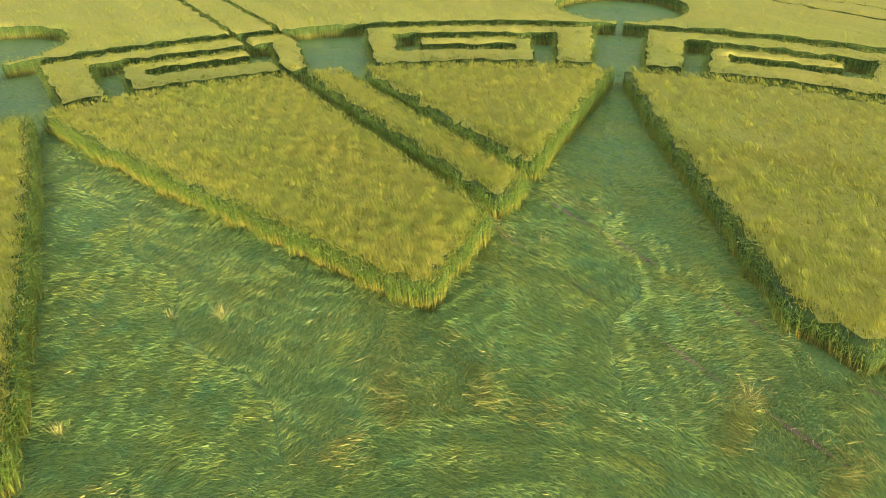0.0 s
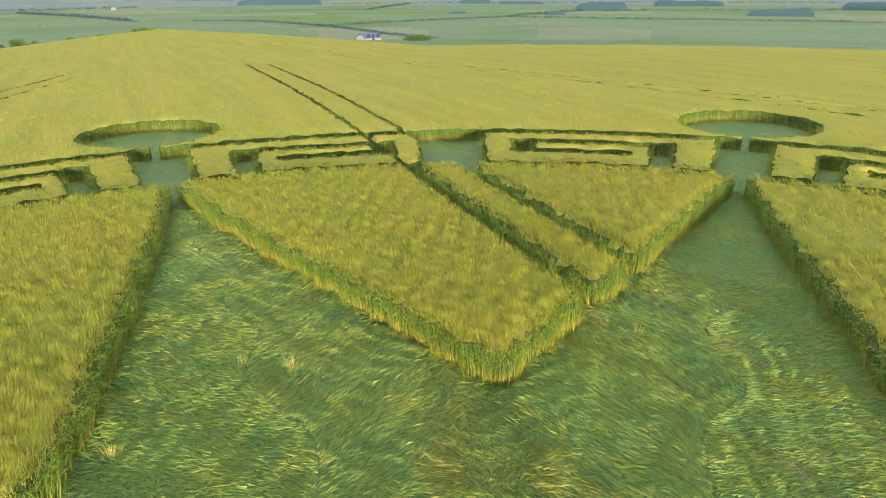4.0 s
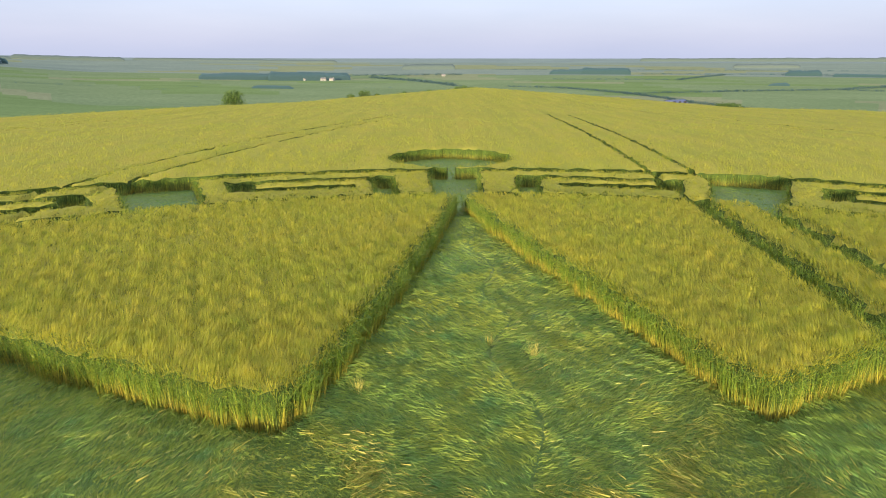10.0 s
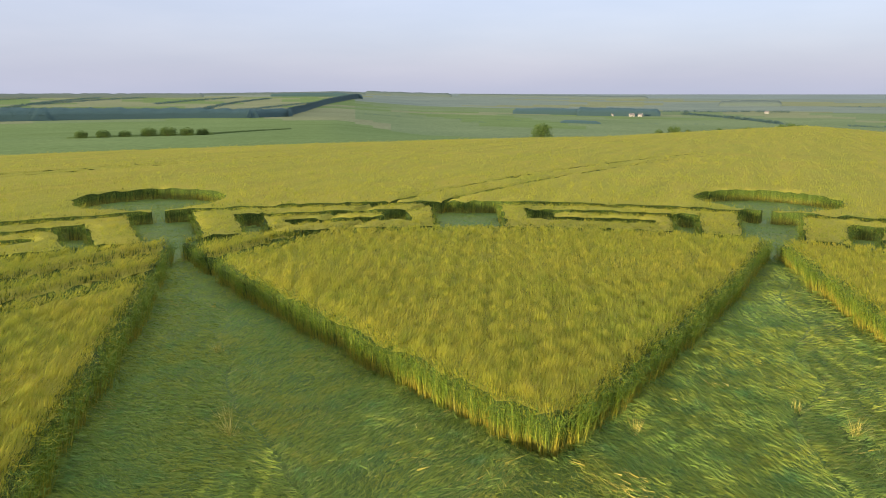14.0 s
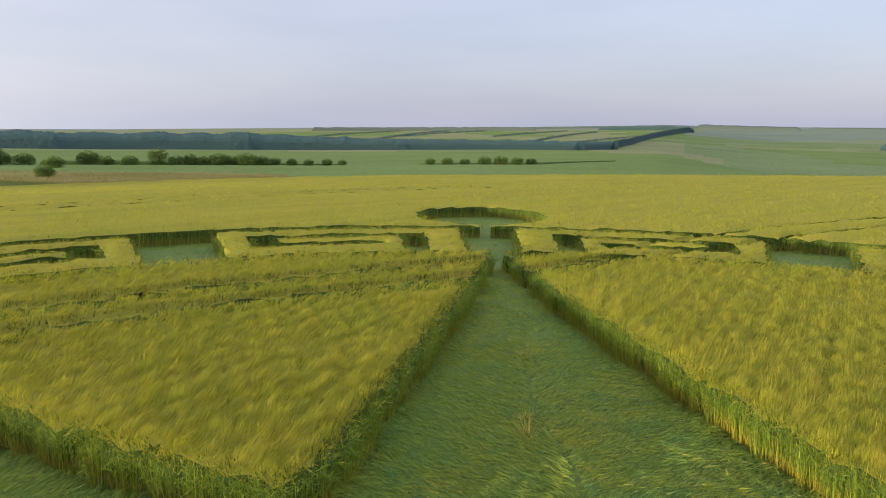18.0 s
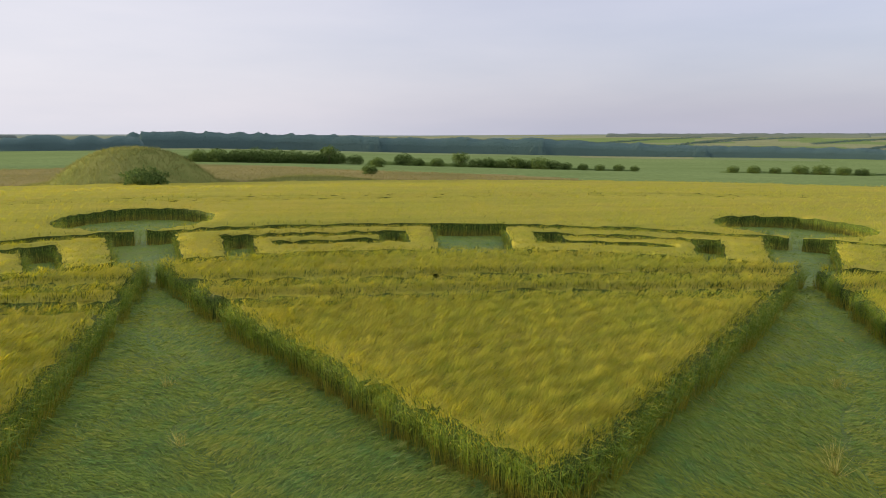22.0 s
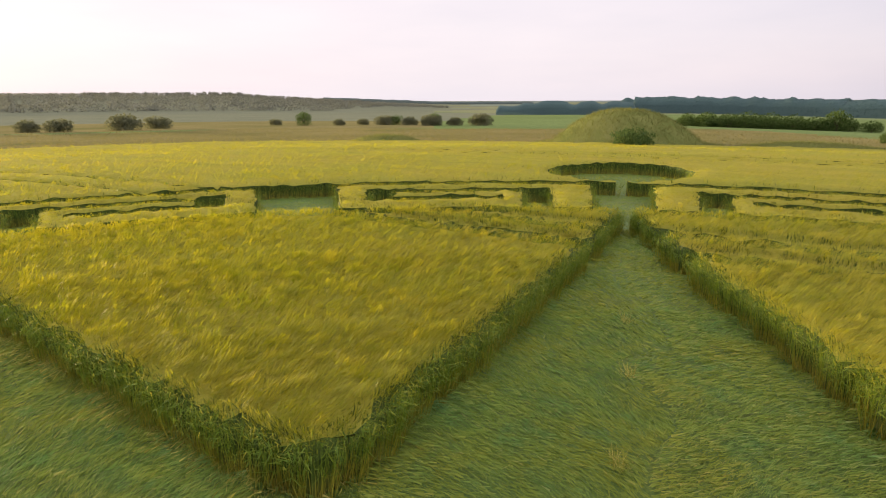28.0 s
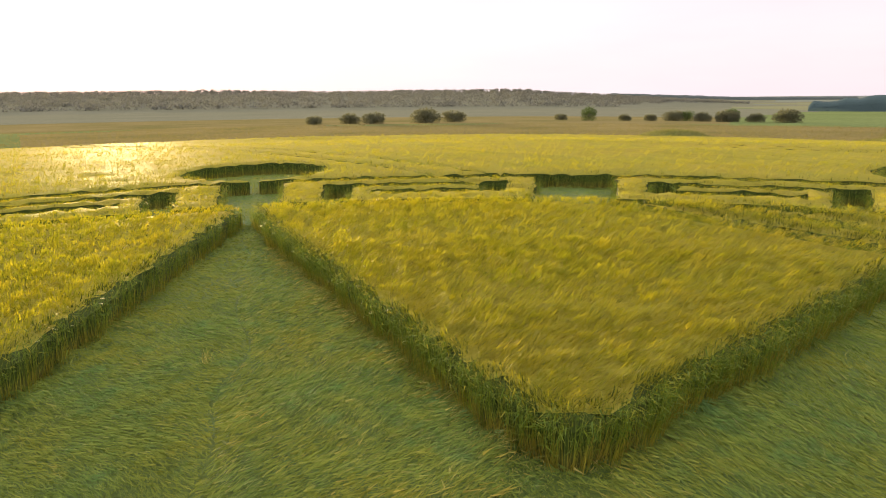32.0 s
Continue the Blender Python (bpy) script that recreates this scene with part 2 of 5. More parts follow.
def make_turf(name, low, mid, high, scale=0.08, gloss=0.0):
    m, nt, b = material(name)
    b.inputs["Specular IOR Level"].default_value = gloss
    wide = ramp(nt, spots(nt, scale, 6, 0.6), (0.3, low), (0.52, mid), (0.75, high))
    fine = ramp(nt, spots(nt, scale * 40, 4, 0.7), (0.25, (0.7, 0.7, 0.7)), (0.75, (1.25, 1.25, 1.25)))
    b.inputs["Roughness"].default_value = 0.9
    nt.links.new(mixed(nt, 1.0, wide, fine, "MULTIPLY"), b.inputs["Base Color"])
    return m


def make_leaf(name, low, high, share=0.25, up=0.7):
    m, nt, b = material(name)
    own = ramp(nt, island(nt), (0.0, low), (1.0, high))
    b.inputs["Roughness"].default_value, b.inputs["Specular IOR Level"].default_value = 0.7, 0.03
    leafy(nt, b, own, share)
    soften(nt, b, up)
    return m


def make_plain(name, colour, rough=0.7, scale=6.0):
    m, nt, b = material(name)
    tone = ramp(nt, spots(nt, scale, 4, 0.7), (0.25, tuple(c * 0.75 for c in colour)), (0.75, tuple(c * 1.2 for c in colour)))
    b.inputs["Roughness"].default_value = rough
    nt.links.new(tone, b.inputs["Base Color"])
    return m


def make_fan():
    m, nt, b = material("bent_golden_stems")
    own = ramp(nt, island(nt), (0.0, (0.18, 0.21, 0.045)), (0.4, (0.27, 0.28, 0.055)), (0.85, (0.37, 0.34, 0.075)), (1.0, (0.46, 0.41, 0.12)))
    b.inputs["Roughness"].default_value = 0.5
    leafy(nt, b, own, 0.25)
    return m


FAN = make_fan()
EARS, BLADES, CANOPY, STALKS, INNER_SHADE = make_ears(), make_blades(), make_canopy(), make_stalks(), make_inner()
LAY, LAY_SHEEN, FLOOR, STRAW = make_lay("flattened_barley", 0.0), make_lay("flattened_barley_sheen", 0.12), make_floor(), make_straw()
SOIL = make_turf("bare_soil", (0.10, 0.07, 0.04), (0.16, 0.12, 0.07), (0.22, 0.17, 0.10), 0.8)
ROUGH_GRASS = make_turf("rough_grass", (0.14, 0.145, 0.055), (0.20, 0.18, 0.08), (0.25, 0.215, 0.10), 0.05)
PASTURE = make_turf("pasture", (0.145, 0.195, 0.095), (0.165, 0.215, 0.11), (0.19, 0.24, 0.125), 0.01)
GREEN_FIELD = make_turf("green_field", (0.13, 0.185, 0.07), (0.15, 0.21, 0.085), (0.17, 0.23, 0.095), 0.02)
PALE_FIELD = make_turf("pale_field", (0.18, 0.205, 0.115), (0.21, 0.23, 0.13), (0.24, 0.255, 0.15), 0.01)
# the haze of distance is put into these three base colours
HAZED_FIELD = make_turf("hazed_distant_field", (0.16, 0.20, 0.165), (0.185, 0.225, 0.185), (0.21, 0.25, 0.20), 0.006)
HAZED_DOWN = make_turf("hazed_far_down", (0.17, 0.21, 0.20), (0.19, 0.235, 0.22), (0.215, 0.26, 0.24), 0.004)
HAZED_HILLSIDE = make_turf("hillside", (0.155, 0.175, 0.125), (0.175, 0.195, 0.14), (0.195, 0.21, 0.15), 0.02)
LEAF = make_leaf("leaves", (0.05, 0.09, 0.025), (0.12, 0.18, 0.05))
# leaves of far woods, blued and greyed in place of distance haze
HAZED_FAR_LEAF = make_leaf("hazed_far_leaves", (0.072, 0.132, 0.138), (0.085, 0.148, 0.152), 0.2, 2.0)
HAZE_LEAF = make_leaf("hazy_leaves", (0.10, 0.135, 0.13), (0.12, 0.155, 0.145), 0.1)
HAZED_HILL_LEAF = make_leaf("hazed_hillside_leaves", (0.165, 0.185, 0.175), (0.18, 0.20, 0.19), 0.38, 1.6)
# bush leaves towards the sun, paled and greyed in place of haze
HAZED_BUSH_LEAF = make_leaf("haze_paled_bush_leaves", (0.14, 0.155, 0.10), (0.17, 0.185, 0.115), 0.5, 1.2)
BARK = make_plain("bark", (0.10, 0.075, 0.05), 0.9)

# ---- the plan: a seven-pointed figure pressed into a barley field ----
HIGH = 0.86  # height of the standing barley
STEP = 360 / 7
R_WEDGE, R_KEY, R_KEY_OUT, R_FIELD = 24.15, 25.05, 30.25, 31.3  # rims of the inner blocks, of the key band and of the field outside
CIRCLE_AT, CIRCLE_R = 34.9, 3.4
TIP_GAP = 0.22  # half the width of the path through each tip
HUB = Vector((-1.6, -1.4))  # the landscape is laid out round this place


def spot(r, a):
    """A place r metres from the figure's middle, a degrees to the left of +y."""
    return (-r * math.sin(radians(a)), r * math.cos(radians(a)))


def ground_near(x, y):
    x, y = np.asarray(x, float) / 24, np.asarray(y, float) / 24
    far = np.maximum(1, np.hypot(x, y) / 1.6)
    x, y = x / far, y / far
    return -0.081 * x - 0.018 * y + 0.194 * x * x + 0.123 * x * y + 0.036 * y * y


# The land, bearing by bearing (degrees to the left of +y): where the barley ends, and how far below eye level the ground
# lies at the ends of its stretches.
BEARINGS = [-180, -75, -60, -40, -25, -4.5, 10, 26, 33, 45, 62, 78, 96, 116, 134, 154, 180]
FIELD_END = [85, 95, 100, 100, 100, 150, 105, 100, 94, 86, 83, 80, 77, 80, 85, 85, 85]
FIELD_DIP = [3.2, 3.5, 3.5, 3.4, 3.5, 2.2, 3.3, 3.7, 3.8, 3.85, 3.93, 4.0, 3.67, 3.35, 2.9, 2.9, 3.2]
EYE = [4.5, 6, 6.3, 5.9, 5.9, 5.9, 5.9, 5.8, 5.7, 5.5, 5.45, 5.4, 4.9, 4.8, 4.4, 4.3, 4.3]
REACH = [350, 700, 1500, 3000, 4400]
DIPS = {  # by land: open valley, sloping fields, wood side, barrow side, hill side
    "valley": [3.7, 2.2, 1.1, 0.3, -0.05],
    "down": [3.3, 1.8, 0.75, 0.0, -0.12],
    "crest": [2.4, 1.4, 0.15, -0.2, -0.3],
    "slope": [2.42, 1.1, 0.2, 0.0, -0.04],
    "wood": [1.95, 1.3, 0.45, 0.15, 0.1],
    "barrow": [1.35, 1.0, 0.6, 0.2, 0.05],
    "hill": [1.15, 0.9, -0.55, -0.2, 0.0],
}
LANDS = ["hill", "valley", "valley", "valley", "valley", "valley", "valley", "down", "crest", "slope", "slope", "wood", "barrow", "barrow", "hill", "hill", "hill"]


def bearing(x, y):
    return np.degrees(np.arctan2(-(np.asarray(x) - HUB.x), np.asarray(y) - HUB.y))


def field_end(b):
    return np.interp(b, BEARINGS, FIELD_END)


def ground(x, y):
    """Height of the land."""
    x, y = np.asarray(x, float), np.asarray(y, float)
    d, b = np.hypot(x - HUB.x, y - HUB.y), bearing(x, y)
    eye, end = np.interp(b, BEARINGS, EYE), field_end(b)
    near = ground_near(x, y)
    last = eye - end * np.tan(np.radians(np.interp(b, BEARINGS, FIELD_DIP))) - HIGH
    share = np.clip((d - 42) / np.maximum(end - 42, 1), 0, 1)
    z = near + (last - near) * share * share * (3 - 2 * share)
    before, low = end, last
    for n, reach in enumerate(REACH):
        dip = np.interp(b, BEARINGS, [DIPS[land][n] for land in LANDS])
        there = eye - reach * np.tan(np.radians(dip))
        z = np.where(d > before, low + (there - low) * np.clip((d - before) / (reach - before), 0, 1), z)
        before, low = reach, there
    return z


def on(b, d):
    """A place on the land at a bearing and a distance."""
    x, y = HUB.x - d * math.sin(radians(b)), HUB.y + d * math.cos(radians(b))
    return x, y, float(ground(x, y))


# Wheel tracks of the farm machines, as middle lines of pairs.
TRAMS = [
    [(6.5, -60), (7.6, -20), (8.2, 0), (8.9, 11), (9.2, 15), (9.8, 22), (10.4, 30), (11.2, 43), (12.1, 66)],
    [(-3.6, 66), (-4.5, 63.6), (-10.2, 48.5), (-13.8, 36.2), (-15.3, 29), (-16.0, 22), (-17.15, 13.5), (-18.15, 8.5), (-18.95, 4), (-19.25, 1), (-19.65, -3.5), (-20.1, -8.5), (-20.6, -13), (-21.1, -23), (-21, -40), (-19, -70), (-16, -90)],
    [(22, 100), (28.5, 54), (31.7, 37), (33.5, 27), (34.6, 20), (35.5, 0), (36, -60)],
    [(-38, -80), (-40.5, -40), (-41.5, -20), (-42, 3), (-42, 30), (-38, 55), (-30, 90)],
]
TRAM_HALF = 1.03


def tram_wide(x, y):
    """Half the width of a wheel track: trodden open inside the figure, half grown over outside."""
    return np.interp(np.hypot(x, y), [R_WEDGE - 0.3, R_WEDGE + 0.5, R_FIELD + 1, 60], [0.4, 0.14, 0.15, 0.14])


def smooth_line(points, gap):
    """A smooth curve through points, with a point every gap metres."""
    p = np.array(points, float)
    s = np.r_[0, np.cumsum(np.hypot(*np.diff(p, axis=0).T))]
    slope = np.gradient(p, s, axis=0)
    out = []
    for u in np.arange(0, s[-1], gap):
        n = min(np.searchsorted(s, u, "right") - 1, len(s) - 2)
        h = s[n + 1] - s[n]
        v = (u - s[n]) / h
        out.append((2 * v**3 - 3 * v**2 + 1) * p[n] + (v**3 - 2 * v**2 + v) * h * slope[n] + (3 * v**2 - 2 * v**3) * p[n + 1] + (v**3 - v**2) * h * slope[n + 1])
    return np.array(out)


def beside(line, off):
    way = np.gradient(line, axis=0)
    way /= np.hypot(*way.T)[:, None]
    return line + np.reshape(off, (-1, 1)) * np.c_[-way[:, 1], way[:, 0]]


TRACKS = [beside(smooth_line(t, 0.5), side * TRAM_HALF) for t in TRAMS for side in (-1, 1)]


def off_track(x, y):
    """Distance from the nearest wheel track."""
    x, y = np.asarray(x, float), np.asarray(y, float)
    best = np.full(x.shape, 99.0)
    if not x.size:
        return best
    for line in TRACKS:
        if (abs(line[:, 1][:, None] - [y.min() - 1, y.max() + 1]).min() > 200):
            continue
        # The lines run along y, so that x can be read off y.
        order = np.argsort(line[:, 1])
        ly, lx = line[order, 1], line[order, 0]
        lean = np.gradient(lx, ly)
        here = np.interp(y, ly, lx)
        away = abs(x - here) / np.sqrt(1 + np.interp(y, ly, lean) ** 2)
        best = np.minimum(best, np.where((y >= ly[0]) & (y <= ly[-1]), away, 99))
    return best


WEDGE_APEX = {n: spot(9.2, (n + 0.5) * STEP) for n in range(7)}
WEDGE_APEX[6] = (4.42, 8.27)
WEDGE_APEX[0] = (-3.76, 8.06)
WEDGE_APEX[1] = (-8.92, 1.98)
WEDGE_APEX[2] = (-7.14, -5.6)
# How far the two walls of a block (towards its lower and its higher bearing) bow out, in metres.
WALL_BOW = {6: (-0.02, 0.2), 0: (0.22, 0.2), 1: (0.12, 0.2), 2: (0.14, 0.16)}


def bow(n, side, s, long):
    return WALL_BOW.get(n, (0.1, 0.1))[side] * np.clip(s / 1.2, 0, 1) * np.clip((long - s) / 5, 0, 1)


def wedge_corners(n):
    """Apex, and the ends of the outer arc, to the right and to the left as seen from the middle."""
    g = math.degrees(TIP_GAP / R_WEDGE)
    return np.array([WEDGE_APEX[n], spot(R_WEDGE, n * STEP + g), spot(R_WEDGE, (n + 1) * STEP - g)])


def in_wedge(n, x, y):
    a, r, l = wedge_corners(n)

    def inward(q, side):
        """How far inside the wall from the apex to q."""
        way = (q - a) / np.linalg.norm(q - a)
        off = (way[0] * (y - a[1]) - way[1] * (x - a[0])) * (1 - 2 * side)
        return off + bow(n, side, way[0] * (x - a[0]) + way[1] * (y - a[1]), np.linalg.norm(q - a))

    return (inward(r, 0) > 0) & (inward(l, 1) > 0) & (np.hypot(x, y) < R_WEDGE)


def wall_line(n, side, gap):
    """Places along a wall, from the apex to the rim."""
    a, r, l = wedge_corners(n)
    q = (r, l)[side]
    long = np.linalg.norm(q - a)
    way = (q - a) / long
    out = np.array([way[1], -way[0]]) * (1 - 2 * side)
    return [tuple(a + way * s + out * bow(n, side, s, long)) for s in np.linspace(0, long, round(long / gap) + 1)]


def polar(x, y):
    return np.hypot(x, y), np.degrees(np.arctan2(-np.asarray(x), y))


KEY_U = [2.45, 5.5, 7.9, 9.3, 18.0, 20.4, 22.5]  # degrees from a tip
KEY_R = [R_KEY, 26.35, 27.4, 28.2, 29.2, R_KEY_OUT]


def in_key(x, y):
    """Standing parts of the band of keys."""
    r, a = polar(x, y)
    u = abs((a / STEP + 0.5) % 1 - 0.5) * STEP
    t0, t1, t2, t3, m0, m1, m2 = KEY_U
    k0, k1, k2, k3, k4, k5 = KEY_R
    flat = (u < t0) | (u > m2)
    flat |= (u > t1) & (u < t2) & (r < k4)
    flat |= (u > t1) & (u < m1) & (r > k3) & (r < k4)
    flat |= (u > m0) & (u < m1) & (r > k1) & (r < k4)
    flat |= (u > t3) & (u < m1) & (r > k1) & (r < k2)
    return (r > k0) & (r < k5) & ~flat


def in_field(x, y):
    r, a = polar(x, y)
    u = ((a / STEP + 0.5) % 1 - 0.5) * STEP
    across, along = r * np.sin(np.radians(u)), r * np.cos(np.radians(u))
    circle = np.hypot(across, along - CIRCLE_AT) < CIRCLE_R
    path = (abs(across) < TIP_GAP) & (r < CIRCLE_AT)
    d, b = np.hypot(x - HUB.x, y - HUB.y), bearing(x, y)
    return (r > R_FIELD) & ~circle & ~path & (d < field_end(b))


# ---- mesh helpers ----
def mesh_of(name, verts, faces, mats, which=None, rise=None, smooth=False):
    """A mesh from arrays: faces of one size, one material index each."""
    verts, faces = np.asarray(verts, np.float32), np.asarray(faces, np.int32)
    me = bpy.data.meshes.new(name)
    size = faces.shape[1]
    me.vertices.add(len(verts))
    me.vertices.foreach_set("co", verts.ravel())
    me.loops.add(faces.size)
    me.loops.foreach_set("vertex_index", faces.ravel())
    me.polygons.add(len(faces))
    me.polygons.foreach_set("loop_start", np.arange(0, faces.size, size, dtype=np.int32))
    me.polygons.foreach_set("loop_total", np.full(len(faces), size, np.int32))
    for m in mats:
        me.materials.append(m)
    if which is not None:
        me.polygons.foreach_set("material_index", np.asarray(which, np.int32))
    if rise is not None:
        me.attributes.new("rise", "FLOAT", "POINT").data.foreach_set("value", np.asarray(rise, np.float32))
    me.polygons.foreach_set("use_smooth", np.full(len(faces), smooth))
    me.update(calc_edges=True)
    return me


def part(name, me, parent, label="", kind=""):
    ob = new(name, me)
    ob.parent = parent
    return tagged(ob, label, kind=kind)


def bm_mesh(bm, name, mat, smooth=False):
    me = bpy.data.meshes.new(name)
    bm.to_mesh(me)
    bm.free()
    me.materials.append(mat)
    for p in me.polygons:
        p.use_smooth = smooth
    return me


def ripple(x, y, scale, seed):
    """Soft waves over the plan, between -1 and 1."""
    rng = np.random.default_rng(seed)
    out = 0
    for n in range(6):
        a, f, ph = rng.uniform(0, 2 * math.pi), scale * rng.uniform(0.5, 2.2), rng.uniform(0, 6.3)
        out = out + np.sin((x * math.cos(a) + y * math.sin(a)) * f + ph)
    return out / 6


from mathutils.geometry import delaunay_2d_cdt


def cut_sheet(points, edges, keep):
    """Triangles over the points that keep every edge, less those whose middle is not to be kept."""
    v, e, f, *_ = delaunay_2d_cdt([Vector(p) for p in points], edges, [], 0, 1e-4)
    v, f = np.array([tuple(p) for p in v]), np.array([t for t in f if len(t) == 3])
    mid = v[f].mean(1)
    return v, f[keep(mid[:, 0], mid[:, 1])]


def pieces(f):
    """The connected parts of a sheet of triangles."""
    root = np.arange(f.max() + 1)
    while True:
        low = root[f].min(1)
        then = root.copy()
        for k in range(3):
            np.minimum.at(then, f[:, k], low)
        then = then[then]
        if (then == root).all():
            break
        root = then
    mark = root[f[:, 0]]
    return [f[mark == m] for m in np.unique(mark) if (mark == m).sum() > 5]


def crop_meshes(v, f, high=HIGH, rough=0.025, sink=0.0, green_brink=False):
    """The top and the sides of a block of standing barley; also the wall's lower lines, as pairs of places."""
    used, f = np.unique(f, return_inverse=True)
    v, f = v[used], f.reshape(-1, 3)
    z = ground(v[:, 0], v[:, 1])
    top = z + high - 0.2 - sink + rough * ripple(v[:, 0], v[:, 1], 2.2, 5) + 0.085 * tufts(v[:, 0], v[:, 1]) - bank(v[:, 0], v[:, 1])
    x, y = v.T  # the walls run unevenly, as the crop was pushed aside
    v = v + np.c_[0.07 * ripple(x, y, 2.5, 51) + 0.14 * ripple(x, y, 8, 52), 0.07 * ripple(x, y, 2.5, 53) + 0.14 * ripple(x, y, 8, 54)]
    half = np.concatenate([f[:, [0, 1]], f[:, [1, 2]], f[:, [2, 0]]])
    code = half.min(1).astype(np.int64) * len(v) + half.max(1)
    _, first, count = np.unique(code, return_index=True, return_counts=True)
    rim = half[first[count == 1]]
    top[np.unique(rim)] -= (0.1 if green_brink else 0.06) + sink
    brink = np.isin(f, rim).any(1)  # leaves, not ears, show on the brink, in the inner wall's shade-darkened colour
    me_top = mesh_of("canopy", np.c_[v, top], f, [CANOPY, INNER_SHADE], brink & green_brink, rise=np.full(len(v), high * 0.9), smooth=True)
    n = len(rim)
    a, b = v[rim[:, 0]], v[rim[:, 1]]
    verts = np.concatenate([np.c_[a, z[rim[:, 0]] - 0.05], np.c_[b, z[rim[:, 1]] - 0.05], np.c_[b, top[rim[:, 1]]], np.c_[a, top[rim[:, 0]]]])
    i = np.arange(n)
    me_wall = mesh_of("inside", verts, np.c_[i, i + n, i + 2 * n, i + 3 * n], [INNER_SHADE], rise=np.r_[np.zeros(2 * n), np.full(2 * n, high)])
    return me_top, me_wall, a, b


def bank(x, y):
    """How far the crop sinks towards a wheel track inside the figure, in metres."""
    return np.where(np.hypot(x, y) < R_FIELD, np.interp(np.hypot(x, y), [R_WEDGE, R_WEDGE + 1], [0.16, 0.1]) * np.clip(1 - (off_track(x, y) - tram_wide(x, y)) / 0.12, 0, 1), 0.0)


WIND = radians(98)  # the way the ears lean


def tufts(x, y):
    """Unevenness of the crop's top, about -1 to 1."""
    return 0.65 * ripple(x, y, 15, 31) * 1.6 + 0.35 * ripple(x, y, 6, 32) * 1.6


def ear_mesh(x, y, rng, keep, length=0.2, wide=0.009, high=HIGH, rough=0.075, tuft=9, spread=0.1, deep=1.0, lift=0.08):
    """Slim leaning ears in tufts, one tuft at each place; none hangs far over a wall."""
    k = len(x)
    t = tufts(x, y) + rng.normal(0, 0.12, k)
    crest = np.where(np.hypot(x, y) < R_WEDGE, np.clip(1.4 - (off_track(x, y) - tram_wide(x, y)) / 0.5, 0, 1), 0)
    t = t * (1 - 0.75 * crest) + 0.45 * crest  # even shoulders along the wheel tracks
    lean = WIND + 0.35 * ripple(x, y, 0.6, 3) + 0.8 * ripple(x, y, 4, 33) + rng.normal(0, 0.15, k)
    tilt = np.clip(0.78 + 0.35 * ripple(x, y, 4, 8) + rng.normal(0, 0.12, k), 0.2, 1.4)
    # ears at a wall droop outwards over it
    ways = [(math.cos(q), math.sin(q)) for q in np.arange(0, 2 * math.pi, math.pi / 3)]
    away = sum(np.c_[[w[0] * ~keep(x + 0.17 * w[0], y + 0.17 * w[1]), w[1] * ~keep(x + 0.17 * w[0], y + 0.17 * w[1])]].T for w in ways)
    furrow = bank(x, y)
    edge = (np.hypot(*away.T) > 0.3) & (furrow < 0.01)  # along a wheel track they stand upright
    lean = np.where(edge, np.arctan2(away[:, 1], away[:, 0]) + rng.normal(0, 0.5, k), lean)
    tilt = np.where(edge, rng.uniform(0.15, 0.85, k), np.where(furrow > 0.01, 0.3, tilt))
    hole = np.hypot(x + 8.1, y - 12.65) < 0.3  # a small hollow in the crop
    low = np.clip((-0.12 - t) / 0.3, 0, 1) * deep  # gaps between the tufts, where the green leaves show
    base = high - lift + rough * t - 0.12 * low - np.where(hole, 0.45, 0.0) - np.maximum(np.where(edge, rng.uniform(0.0, 0.1, k), 0.0), furrow)
    n = k * tuft
    again = lambda v: np.repeat(v, tuft)
    off = rng.normal(0, spread, (n, 2))
    px, py = again(x) + off[:, 0], again(y) + off[:, 1]
    out = ~keep(px, py)
    px, py = np.where(out, again(x), px), np.where(out, again(y), py)
    z = ground(px, py) + again(base) + rng.uniform(-0.03, 0.03, n) - 4 * (off**2).sum(1)
    lean = again(lean) + rng.normal(0, 0.22, n)
    tilt = np.clip(again(tilt) + rng.normal(0, 0.12, n), 0.05, 1.8)
    size = length * rng.uniform(0.6, 1.25, n)
    way = np.c_[np.cos(lean) * np.sin(tilt), np.sin(lean) * np.sin(tilt), np.cos(tilt)]
    foot = np.c_[px, py, z]
    tip = foot + way * size[:, None]
    half = (foot + tip) / 2
    over = (~keep(half[:, 0], half[:, 1]) & ~again(edge)) | again(hole)
    tip[over] = foot[over] + np.c_[0.2 * way[over, :2], np.ones(over.sum())] * (size[over] * 0.5)[:, None]
    wide = wide * np.interp(np.hypot(px, py), [10, 24, 32, 60, 100], [0.75, 1.3, 0.9, 1.4, 1.9]) * rng.uniform(0.6, 1.5, n)
    turn = lean + math.pi / 2 + rng.normal(0, 0.5, n)
    side = np.c_[np.cos(turn), np.sin(turn), 0 * turn] * wide[:, None]
    verts = np.concatenate([foot - side, foot + side, tip])
    i = np.arange(n)
    # dark leaves also stand in for shade in gaps and wheel tracks
    leaf = rng.uniform(0, 1, n) < np.where(again(hole), 0.8, np.maximum(np.maximum(0.6 * again(low), 0.55 * again(edge)), 0.8 * (again(furrow) > 0.03)))
    return mesh_of("ears", verts, np.c_[i, i + n, i + 2 * n], [EARS, BLADES], leaf)


